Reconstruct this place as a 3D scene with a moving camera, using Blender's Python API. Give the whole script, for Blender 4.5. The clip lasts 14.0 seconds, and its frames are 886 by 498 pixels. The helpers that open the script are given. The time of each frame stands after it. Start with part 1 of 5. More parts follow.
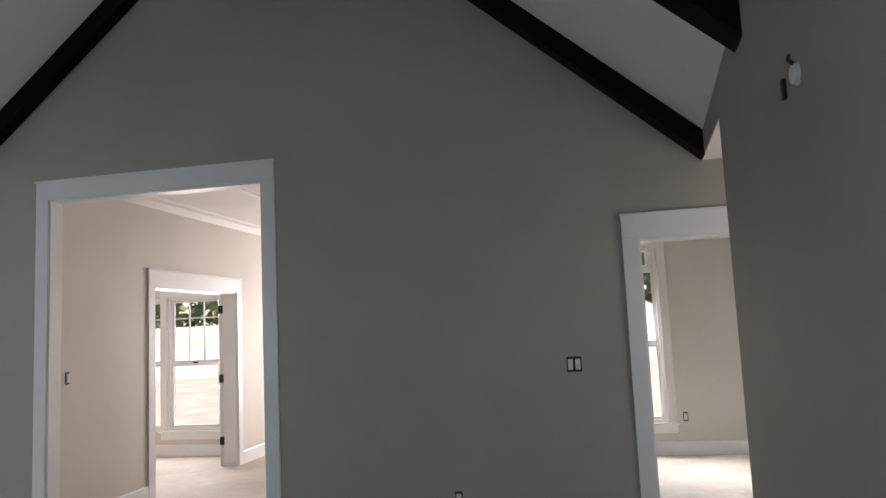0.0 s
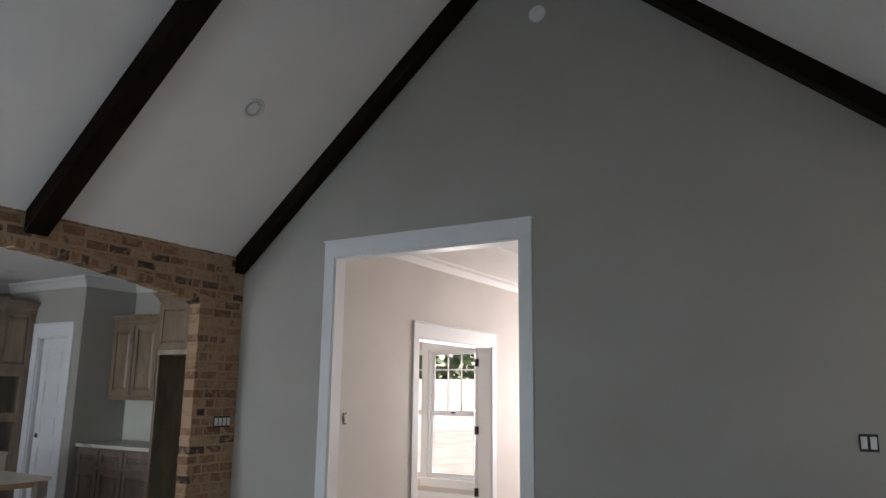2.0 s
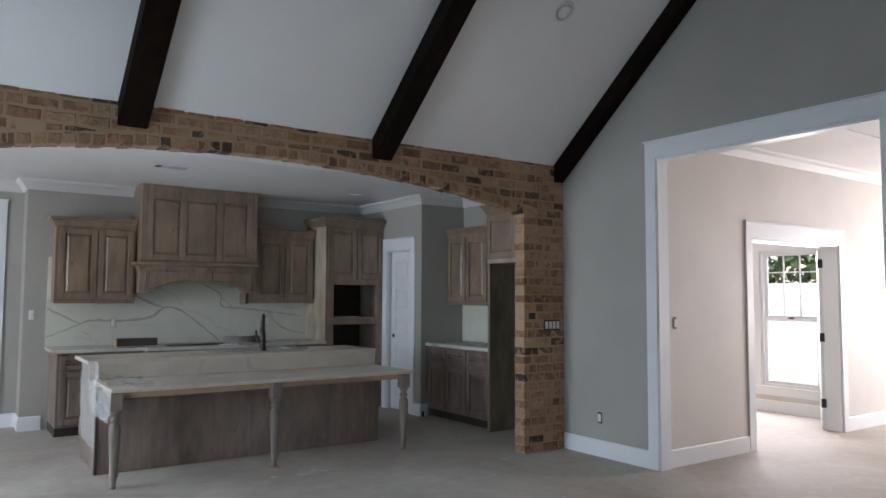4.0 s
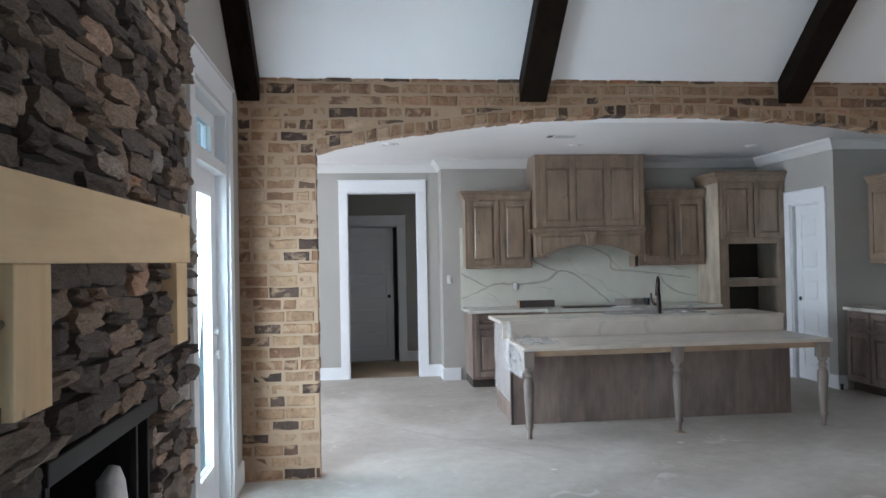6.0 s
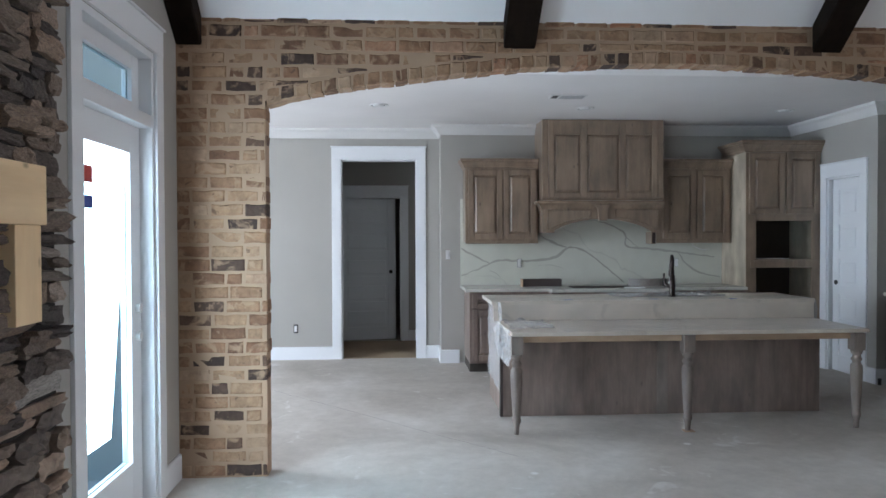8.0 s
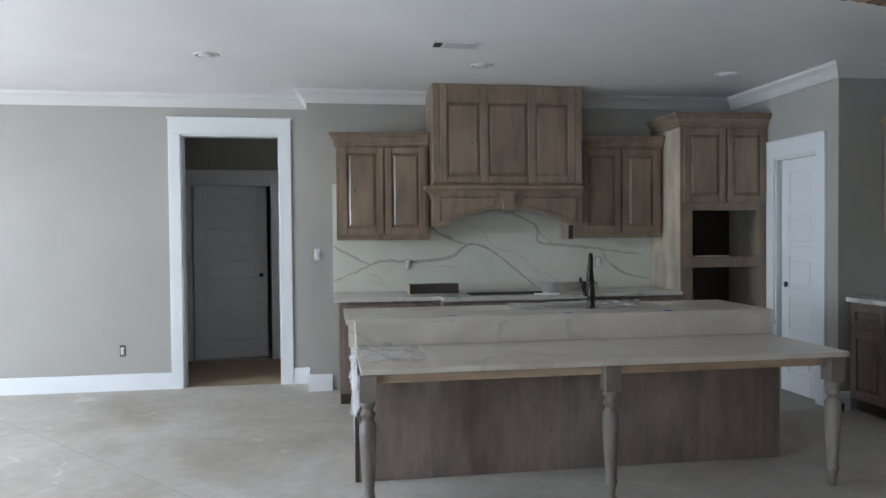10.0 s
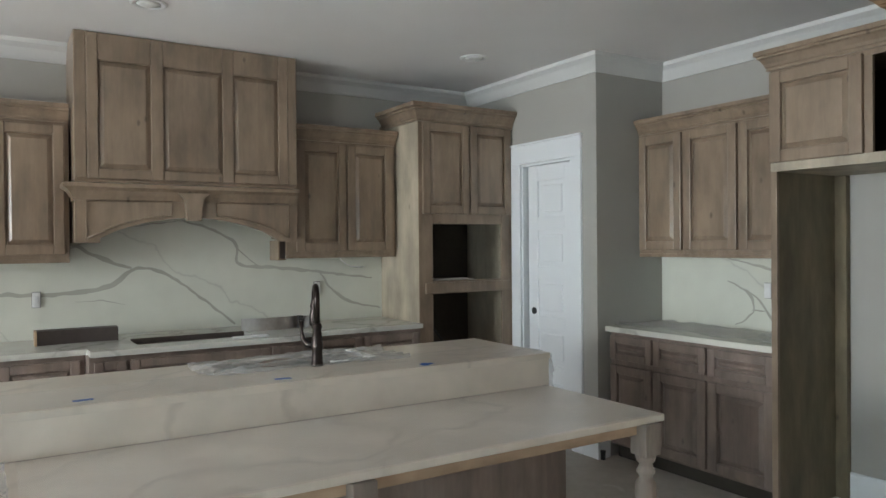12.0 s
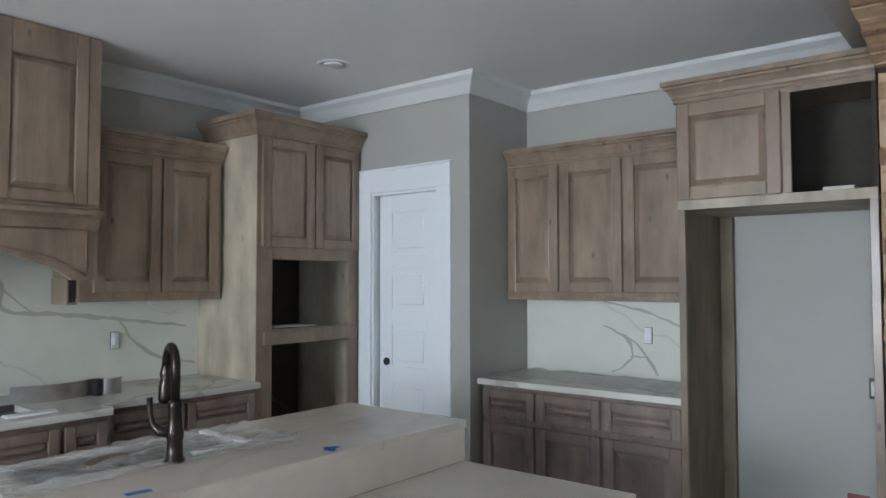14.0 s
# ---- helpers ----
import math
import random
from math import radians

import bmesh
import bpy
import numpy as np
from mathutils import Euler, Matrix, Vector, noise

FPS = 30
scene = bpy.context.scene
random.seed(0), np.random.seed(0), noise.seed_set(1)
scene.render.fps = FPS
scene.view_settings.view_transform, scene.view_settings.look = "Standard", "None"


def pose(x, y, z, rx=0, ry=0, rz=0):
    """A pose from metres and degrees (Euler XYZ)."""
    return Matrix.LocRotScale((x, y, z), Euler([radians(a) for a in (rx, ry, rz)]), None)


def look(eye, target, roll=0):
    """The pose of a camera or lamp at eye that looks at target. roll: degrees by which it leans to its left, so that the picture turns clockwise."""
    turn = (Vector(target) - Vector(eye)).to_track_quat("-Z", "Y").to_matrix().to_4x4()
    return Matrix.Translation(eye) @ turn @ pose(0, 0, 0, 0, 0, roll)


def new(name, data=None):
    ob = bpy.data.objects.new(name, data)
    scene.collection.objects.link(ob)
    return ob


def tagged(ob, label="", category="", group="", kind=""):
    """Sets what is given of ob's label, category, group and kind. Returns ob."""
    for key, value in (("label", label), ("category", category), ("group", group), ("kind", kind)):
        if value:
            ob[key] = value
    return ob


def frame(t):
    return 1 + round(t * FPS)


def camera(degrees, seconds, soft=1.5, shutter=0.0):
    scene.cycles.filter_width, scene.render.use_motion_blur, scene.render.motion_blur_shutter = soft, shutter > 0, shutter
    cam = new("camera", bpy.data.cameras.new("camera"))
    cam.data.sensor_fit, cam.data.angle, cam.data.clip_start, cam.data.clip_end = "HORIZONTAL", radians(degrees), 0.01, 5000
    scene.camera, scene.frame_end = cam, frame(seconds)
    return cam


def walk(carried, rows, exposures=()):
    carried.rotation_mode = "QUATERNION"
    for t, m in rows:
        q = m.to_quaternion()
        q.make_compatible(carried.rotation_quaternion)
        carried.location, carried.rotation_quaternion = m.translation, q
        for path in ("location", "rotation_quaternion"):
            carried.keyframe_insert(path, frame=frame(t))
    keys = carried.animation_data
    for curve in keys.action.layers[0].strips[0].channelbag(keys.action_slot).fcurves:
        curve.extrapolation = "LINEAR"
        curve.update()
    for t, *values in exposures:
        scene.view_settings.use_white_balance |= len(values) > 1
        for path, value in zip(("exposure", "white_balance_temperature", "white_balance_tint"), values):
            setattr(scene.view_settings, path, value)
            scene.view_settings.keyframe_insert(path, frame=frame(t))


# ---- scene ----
cam = camera(62.9, 14.0)
PATH = [
    (0, (0.065, 0.334, 1.536), (-0.326, 2.283, 1.754), -2.7),
    (0.5, (0.068, 0.315, 1.586), (-0.434, 2.168, 2.147), -3.0),
    (1, (0.048, 0.301, 1.613), (-0.505, 2.099, 2.293), -2.4),
    (1.5, (0.036, 0.308, 1.571), (-0.722, 2.083, 2.095), -0.5),
    (2, (0.028, 0.293, 1.515), (-0.983, 1.974, 1.904), 0.7),
    (2.5, (-0.03, 0.263, 1.526), (-1.26, 1.808, 1.841), 0.6),
    (3, (-0.048, 0.228, 1.522), (-1.492, 1.593, 1.75), -0.0),
    (3.2, (-0.066, 0.238, 1.511), (-1.573, 1.537, 1.711), -0.0),
    (5.5, (-0.178, 0.145, 1.493), (-2.066, 0.805, 1.507), -0.9),
    (6, (-0.234, 0.072, 1.515), (-2.222, 0.29, 1.546), -1.1),
    (6.5, (-0.259, 0.032, 1.537), (-2.256, 0.134, 1.573), -1.3),
    (7, (-0.388, 0.1, 1.5), (-2.386, 0.193, 1.522), -1.2),
    (7.2, (-0.456, 0.184, 1.477), (-2.453, 0.282, 1.481), -0.9),
    (9.3, (-1.907, 1.012, 1.485), (-3.899, 1.175, 1.421), 0.1),
    (9.5, (-2.078, 1.055, 1.474), (-4.065, 1.279, 1.428), -0.4),
    (10, (-2.521, 1.246, 1.455), (-4.496, 1.558, 1.412), -0.5),
    (10.5, (-2.92, 1.43, 1.491), (-4.872, 1.869, 1.467), -0.4),
    (11, (-3.33, 1.573, 1.514), (-5.227, 2.205, 1.493), -0.9),
    (11.5, (-3.72, 1.713, 1.509), (-5.548, 2.524, 1.479), -1.0),
    (12, (-4.096, 1.733, 1.497), (-5.791, 2.795, 1.482), -0.5),
    (12.5, (-4.424, 1.74, 1.513), (-5.972, 3.007, 1.539), -0.2),
    (13, (-4.732, 1.791, 1.513), (-6.129, 3.222, 1.565), 0.1),
    (13.5, (-4.993, 1.764, 1.508), (-6.28, 3.293, 1.58), 0.2),
    (14, (-5.123, 1.721, 1.518), (-6.371, 3.281, 1.603), -0.1),
]
EXPOSURES = [(0, 0.84, 7250, 21), (0.5, 1.22, 7400, 22), (1.0, 1.46, 7400, 22), (1.5, 1.42, 7200, 20), (2.0, 0.90, 7000, 20), (2.5, 0.82, 6700, 19), (3.0, 0.78, 6600, 19), (3.2, 0.84, 6600, 19), (5.3, 1.55, 6500, 18), (6.5, 1.76, 6450, 18), (7.2, 1.7, 6400, 18), (9.3, 1.52, 6250, 17), (10.0, 1.52, 6500, 16), (10.5, 1.65, 6800, 15), (11.0, 1.9, 7100, 15), (12.0, 1.97, 7200, 15), (13.0, 1.94, 6650, 16), (14.0, 1.95, 6550, 16)]
walk(cam, [(t, look(eye, target, roll)) for t, eye, target, roll in PATH], EXPOSURES)


# ---- world, sun, daylight through the openings ----
world = bpy.data.worlds.new("world")
scene.world = world
world.use_nodes = True
wn = world.node_tree.nodes
sky = wn.new("ShaderNodeTexSky")
sky.sky_type, sky.sun_disc = "NISHITA", False
sky.sun_elevation, sky.sun_rotation = radians(48), radians(25)
world.node_tree.links.new(sky.outputs[0], wn["Background"].inputs[0])
wn["Background"].inputs[1].default_value = 0.15
sun = new("sun", bpy.data.lights.new("sun", "SUN"))
sun.data.energy, sun.data.angle, sun.data.color = 5.0, radians(0.6), (1.0, 0.95, 0.87)
sun.matrix_world = look((0, 0, 0), (-math.sin(radians(25)) * math.cos(radians(48)), -math.cos(radians(25)) * math.cos(radians(48)), -math.sin(radians(48))))


def daylight(name, eye, target, w, h, watts, colour):
    la = bpy.data.lights.new(name, "AREA")
    la.shape, la.size, la.size_y, la.energy, la.color = "RECTANGLE", w, h, watts, colour
    ob = new(name, la)
    ob.matrix_world = look(eye, target)
    return ob


COOL = (0.76, 0.89, 1.0)
daylight("daylight_patio_door", (-4.51, -0.93, 1.3), (-4.51, 2, 1.1), 0.7, 1.8, 15, COOL)
daylight("daylight_patio_door", (-1.16, -0.93, 1.3), (-1.16, 2, 1.2), 0.7, 1.8, 7.5, COOL)
daylight("daylight_nook", (-6.9, -4.20, 1.5), (-5.6, 2, -0.7), 2.2, 1.7, 90, (0.745, 0.89, 1.0))
daylight("daylight_study", (-2.4, 12.25, 1.5), (-2.7, 0, 1.1), 1.5, 1.8, 78, (0.965, 0.975, 1.0))
daylight("daylight_office", (-5.4, 9.28, 1.3), (-5.4, 5, 1.0), 1.4, 1.5, 30, (0.975, 0.98, 0.99))
daylight("daylight_hall", (2.28, 4.5, 1.5), (0, 4.5, 1.8), 1.0, 1.1, 6, (0.95, 0.98, 1.0))
daylight("daylight_bedroom", (0.32, 8.95, 1.3), (2.2, 7.2, 0), 0.8, 1.8, 24, (0.86, 0.94, 1.0)).data.spread = radians(88)


# ---- materials ----
def mat(name, rough=0.6, metal=0.0):
    m = bpy.data.materials.new(name)
    m.use_nodes = True
    p = m.node_tree.nodes["Principled BSDF"]
    p.inputs["Roughness"].default_value, p.inputs["Metallic"].default_value = rough, metal
    return m, m.node_tree, p


def node(nt, kind, **ins):
    n = nt.nodes.new(kind)
    for k, v in ins.items():
        n.inputs[k.replace("_", " ")].default_value = v
    return n


def coords(nt, scale=(1, 1, 1)):
    tc = nt.nodes.new("ShaderNodeTexCoord")
    mp = nt.nodes.new("ShaderNodeMapping")
    mp.inputs["Scale"].default_value = scale
    nt.links.new(tc.outputs["Object"], mp.inputs[0])
    return mp.outputs[0]


def ramp(nt, fac, stops):
    r = nt.nodes.new("ShaderNodeValToRGB")
    while len(r.color_ramp.elements) < len(stops):
        r.color_ramp.elements.new(0.5)
    for e, (at, c) in zip(r.color_ramp.elements, stops):
        e.position, e.color = at, (*c, 1) if len(c) == 3 else c
    nt.links.new(fac, r.inputs[0])
    return r.outputs[0]


def mixed(nt, fac, a, b, mode="MIX"):
    n = nt.nodes.new("ShaderNodeMix")
    n.data_type, n.blend_type = "RGBA", mode
    for sock, v in ((n.inputs[0], fac), (n.inputs[6], a), (n.inputs[7], b)):
        if isinstance(v, (int, float)):
            sock.default_value = v
        elif isinstance(v, tuple):
            sock.default_value = (*v, 1)
        else:
            nt.links.new(v, sock)
    return n.outputs[2]


def bump(nt, p, height, strength, dist=0.002):
    b = node(nt, "ShaderNodeBump", Strength=strength, Distance=dist)
    nt.links.new(height, b.inputs["Height"])
    nt.links.new(b.outputs[0], p.inputs["Normal"])


def paint(name, c, rough=0.55, var=0.05, orange=0.12):
    m, nt, p = mat(name, rough)
    v = coords(nt)
    big = node(nt, "ShaderNodeTexNoise", Scale=1.3, Detail=4.0)
    fine = node(nt, "ShaderNodeTexNoise", Scale=260.0, Detail=2.0)
    for n in (big, fine):
        nt.links.new(v, n.inputs["Vector"])
    lo, hi = tuple(x * (1 - var) for x in c), tuple(min(1, x * (1 + var)) for x in c)
    nt.links.new(ramp(nt, big.outputs[0], [(0.3, lo), (0.7, hi)]), p.inputs["Base Color"])
    bump(nt, p, fine.outputs[0], orange, 0.001)
    return m


def plain(name, c, rough=0.5, metal=0.0):
    m, nt, p = mat(name, rough, metal)
    n = node(nt, "ShaderNodeTexNoise", Scale=30.0, Detail=3.0)
    nt.links.new(coords(nt), n.inputs["Vector"])
    nt.links.new(ramp(nt, n.outputs[0], [(0.3, tuple(x * 0.9 for x in c)), (0.7, tuple(min(1, x * 1.06) for x in c))]), p.inputs["Base Color"])
    return m


def wood(name, dark, light, rough=0.5, knots=0.5, along="z", grain=1.0, pores=0.12, cloudy=0.8):
    """Grain that runs along one axis, with soft cloudy stain and a few knots."""
    m, nt, p = mat(name, rough)
    s = {"z": (22, 22, 1.6), "y": (22, 1.6, 22), "x": (1.6, 22, 22)}[along]
    info = nt.nodes.new("ShaderNodeObjectInfo")
    v = coords(nt, tuple(k * grain for k in s))
    shift = nt.nodes.new("ShaderNodeVectorMath")
    shift.operation = "MULTIPLY_ADD"
    nt.links.new(info.outputs["Random"], shift.inputs[0])
    shift.inputs[1].default_value = (37, 53, 71)
    nt.links.new(v, shift.inputs[2])
    a = node(nt, "ShaderNodeTexNoise", Scale=1.0, Detail=6.0, Roughness=0.6, Distortion=0.6)
    nt.links.new(shift.outputs[0], a.inputs["Vector"])
    b = node(nt, "ShaderNodeTexNoise", Scale=5.5, Detail=4.0, Roughness=0.6)
    nt.links.new(coords(nt, {"z": (1, 1, 0.4), "y": (1, 0.4, 1), "x": (0.4, 1, 1)}[along]), b.inputs["Vector"])
    col = ramp(nt, a.outputs[0], [(0.15, dark), (0.85, light)])
    cloud = ramp(nt, b.outputs[0], [(0.30, (0.56, 0.55, 0.54)), (0.70, (1.28, 1.26, 1.23))])
    col = mixed(nt, cloudy, col, cloud, "MULTIPLY")
    k = node(nt, "ShaderNodeTexVoronoi", Scale=4.0)
    kv = coords(nt, {"z": (1.6, 1.6, 0.8), "y": (1.6, 0.8, 1.6), "x": (0.8, 1.6, 1.6)}[along])
    nt.links.new(kv, k.inputs["Vector"])
    kn = ramp(nt, k.outputs["Distance"], [(0.03, (1, 1, 1)), (0.085, (0, 0, 0))])
    ks = nt.nodes.new("ShaderNodeMath")
    ks.operation = "MULTIPLY"
    ks.inputs[1].default_value = knots
    nt.links.new(kn, ks.inputs[0])
    col = mixed(nt, ks.outputs[0], col, tuple(x * 0.35 for x in dark))
    nt.links.new(col, p.inputs["Base Color"])
    bump(nt, p, a.outputs[0], pores, 0.001)
    return m


def stone_top(name, base, vein, scale, width, dust=0.0, rough=0.25, sets=3):
    """Quartz with long wandering veins."""
    m, nt, p = mat(name, rough)
    v = coords(nt)
    cloud = node(nt, "ShaderNodeTexNoise", Scale=5.0, Detail=6.0)
    nt.links.new(v, cloud.inputs["Vector"])
    col = ramp(nt, cloud.outputs[0], [(0.3, tuple(x * (0.93 - 0.1 * dust) for x in base)), (0.7, base)])
    for k, (dirn, freq, amp) in enumerate((((0.55, 0.42, 0.85), 1.25, 1.15), ((-0.5, -0.62, 0.62), 0.8, 1.3), ((0.75, 0.66, 0.3), 0.62, 1.2))[:sets]):
        warp = node(nt, "ShaderNodeTexNoise", Scale=1.15 * scale, Detail=5.0, Roughness=0.5)
        fade = node(nt, "ShaderNodeTexNoise", Scale=1.9 * scale, Detail=2.0)
        for q, n in enumerate((warp, fade)):
            mp = nt.nodes.new("ShaderNodeMapping")
            mp.inputs["Location"].default_value = (k * 3.1 + q, k * 7.7 - q, k * 1.3)
            nt.links.new(v, mp.inputs[0])
            nt.links.new(mp.outputs[0], n.inputs["Vector"])
        dot = nt.nodes.new("ShaderNodeVectorMath")
        dot.operation = "DOT_PRODUCT"
        dot.inputs[1].default_value = tuple(c * freq * scale for c in dirn)
        nt.links.new(v, dot.inputs[0])
        add = nt.nodes.new("ShaderNodeMath")
        add.operation, add.inputs[1].default_value = "MULTIPLY_ADD", amp
        nt.links.new(warp.outputs[0], add.inputs[0])
        nt.links.new(dot.outputs["Value"], add.inputs[2])
        saw = nt.nodes.new("ShaderNodeMath")
        saw.operation, saw.inputs[1].default_value = "PINGPONG", 0.5
        nt.links.new(add.outputs[0], saw.inputs[0])
        line = ramp(nt, saw.outputs[0], [(0.0, (1, 1, 1)), (width * 0.5, (0.7, 0.7, 0.7)), (width, (0.12, 0.12, 0.12)), (width * 3.0, (0, 0, 0))])
        line = mixed(nt, 1.0, line, ramp(nt, fade.outputs[0], [(0.36, (0.1, 0.1, 0.1)), (0.52, (1, 1, 1))]), "MULTIPLY")
        col = mixed(nt, line, col, vein)
    nt.links.new(col, p.inputs["Base Color"])
    return m


GREY_WALL = paint("greige_wall_paint", (0.37, 0.357, 0.326))
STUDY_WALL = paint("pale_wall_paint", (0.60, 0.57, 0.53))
# white trim paint darkened for the crown, its shade put into the colour
SHADED_CROWN = paint("shaded_white_crown_paint", (0.64, 0.635, 0.62), 0.5, 0.03, 0.03)
# greige of the bedroom walls, lightened so the paint carries their daylight
DAYLIT_GREIGE = paint("daylit_greige_wall_paint", (0.58, 0.58, 0.55))
CEIL = paint("white_ceiling_paint", (0.82, 0.80, 0.79), 0.7, 0.03)
TRIM = paint("white_trim_paint", (0.75, 0.77, 0.785), 0.35, 0.02, 0.03)
BEAM = wood("dark_beam_stain", (0.006, 0.004, 0.003), (0.020, 0.013, 0.009), 0.55, 0.6, "x", 0.6)
for n in BEAM.node_tree.nodes:
    if n.type == "BSDF_PRINCIPLED":
        n.inputs["Specular IOR Level"].default_value = 0.05
ALDER = wood("grey_brown_alder", (0.212, 0.152, 0.108), (0.305, 0.226, 0.166), 0.28, 0.75)
ALDER_LOW = wood("weathered_alder", (0.180, 0.134, 0.113), (0.275, 0.212, 0.182), 0.45, 0.5)
PALE = wood("pale_unstained_side", (0.37, 0.315, 0.24), (0.46, 0.40, 0.315), 0.55, 0.5, "z", 0.4)
# darker side wood: the fridge recess's shade is put into its colour
SHADED_SIDE = wood("shaded_side_wood", (0.15, 0.118, 0.072), (0.235, 0.19, 0.122), 0.6, 0.6, "z", 0.5)
PINE = wood("fresh_pine", (0.78, 0.54, 0.30), (0.92, 0.73, 0.47), 0.6, 0.7, "x", 0.7, 0.12, 0.2)
RAW = wood("raw_alder_edge", (0.34, 0.22, 0.14), (0.50, 0.36, 0.25), 0.6, 0.3, "y", 0.7)
LEG = wood("turned_leg_wood", (0.17, 0.135, 0.115), (0.29, 0.245, 0.215), 0.55, 0.3)
QUARTZ = stone_top("veined_quartz", (0.66, 0.665, 0.585), (0.52, 0.515, 0.46), 1.0, 0.010, sets=1)
DUSTY = stone_top("dusty_quartz", (0.66, 0.585, 0.505), (0.50, 0.44, 0.38), 0.9, 0.026, 0.9, 0.3)
BLACK = plain("black_plastic", (0.02, 0.02, 0.022), 0.45)
BRONZE = plain("oil_rubbed_bronze", (0.045, 0.035, 0.032), 0.28, 0.9)
STEEL = plain("brushed_steel", (0.42, 0.39, 0.37), 0.35, 0.9)
WHITE = plain("white_plastic", (0.75, 0.75, 0.74), 0.4)
TAPE = plain("blue_tape", (0.03, 0.13, 0.45), 0.7)
# near-black colour carries the shade of open bays and toe kicks
SHADED_IN = plain("shaded_cabinet_inside", (0.055, 0.045, 0.035), 0.8)
SOOT = plain("black_firebox_steel", (0.015, 0.015, 0.017), 0.5, 0.3)
PAPER = plain("paper", (0.7, 0.68, 0.62), 0.8)
CUTWOOD = plain("dark_ply", (0.06, 0.045, 0.04), 0.6)


def concrete():
    m, nt, p = mat("dusty_concrete_slab", 0.75)
    v = coords(nt)
    a = node(nt, "ShaderNodeTexNoise", Scale=0.9, Detail=8.0, Roughness=0.62, Distortion=0.5)
    b = node(nt, "ShaderNodeTexNoise", Scale=9.0, Detail=8.0, Roughness=0.7)
    c = node(nt, "ShaderNodeTexNoise", Scale=3.3, Detail=3.0, Distortion=1.5)
    d = node(nt, "ShaderNodeTexVoronoi", Scale=1.7)
    for n in (a, b, c, d):
        nt.links.new(v, n.inputs["Vector"])
    col = ramp(nt, a.outputs[0], [(0.3, (0.37, 0.33, 0.285)), (0.52, (0.51, 0.472, 0.425)), (0.72, (0.61, 0.58, 0.54))])
    col = mixed(nt, 0.6, col, ramp(nt, b.outputs[0], [(0.3, (0.8, 0.79, 0.77)), (0.7, (1.1, 1.1, 1.1))]), "MULTIPLY")
    spots = ramp(nt, c.outputs[0], [(0.66, (0, 0, 0)), (0.73, (0.55, 0.55, 0.55))])
    col = mixed(nt, spots, col, (0.68, 0.66, 0.63))
    dots = ramp(nt, d.outputs["Distance"], [(0.035, (0.8, 0.8, 0.8)), (0.06, (0, 0, 0))])
    col = mixed(nt, dots, col, (0.70, 0.69, 0.67))
    nt.links.new(col, p.inputs["Base Color"])
    nt.links.new(ramp(nt, a.outputs[0], [(0.3, (0.55, 0.55, 0.55)), (0.7, (0.85, 0.85, 0.85))]), p.inputs["Roughness"])
    bump(nt, p, b.outputs[0], 0.25, 0.003)
    return m


def own_random(nt):
    """A number of its own for each piece, be it an object or an island of a joined mesh."""
    info, geo = nt.nodes.new("ShaderNodeObjectInfo"), nt.nodes.new("ShaderNodeNewGeometry")
    add = nt.nodes.new("ShaderNodeMath")
    nt.links.new(info.outputs["Random"], add.inputs[0])
    nt.links.new(geo.outputs["Random Per Island"], add.inputs[1])
    part_of = nt.nodes.new("ShaderNodeMath")
    part_of.operation = "FRACT"
    nt.links.new(add.outputs[0], part_of.inputs[0])
    sh = nt.nodes.new("ShaderNodeVectorMath")
    sh.operation = "MULTIPLY_ADD"
    nt.links.new(part_of.outputs[0], sh.inputs[0])
    sh.inputs[1].default_value = (31, 47, 59)
    nt.links.new(coords(nt), sh.inputs[2])
    return part_of.outputs[0], sh.outputs[0]


def brick_mat():
    m, nt, p = mat("tumbled_brick", 0.88)
    own, v = own_random(nt)
    tone = ramp(nt, own, [(0.0, (0.055, 0.036, 0.028)), (0.10, (0.105, 0.066, 0.048)), (0.14, (0.19, 0.104, 0.062)), (0.3, (0.265, 0.146, 0.083)), (0.55, (0.31, 0.185, 0.108)), (0.8, (0.375, 0.238, 0.143)), (0.93, (0.43, 0.30, 0.205)), (1.0, (0.36, 0.165, 0.09))])
    a = node(nt, "ShaderNodeTexNoise", Scale=14.0, Detail=8.0, Roughness=0.72)
    b = node(nt, "ShaderNodeTexNoise", Scale=8.0, Detail=6.0, Roughness=0.6, Distortion=1.0)
    c = node(nt, "ShaderNodeTexNoise", Scale=21.0, Detail=3.0, Roughness=0.5, Distortion=0.6)
    for n in (a, b, c):
        nt.links.new(v, n.inputs["Vector"])
    col = mixed(nt, 0.7, tone, ramp(nt, a.outputs[0], [(0.34, (0.55, 0.52, 0.50)), (0.64, (1.25, 1.22, 1.18))]), "MULTIPLY")
    spots = ramp(nt, c.outputs[0], [(0.64, (0, 0, 0)), (0.70, (0.7, 0.7, 0.7))])
    col = mixed(nt, spots, col, (0.12, 0.072, 0.045))
    smear = ramp(nt, b.outputs[0], [(0.52, (0, 0, 0)), (0.62, (0.75, 0.75, 0.75))])
    nt.links.new(mixed(nt, smear, col, (0.425, 0.280, 0.176)), p.inputs["Base Color"])
    bump(nt, p, a.outputs[0], 0.5, 0.006)
    return m


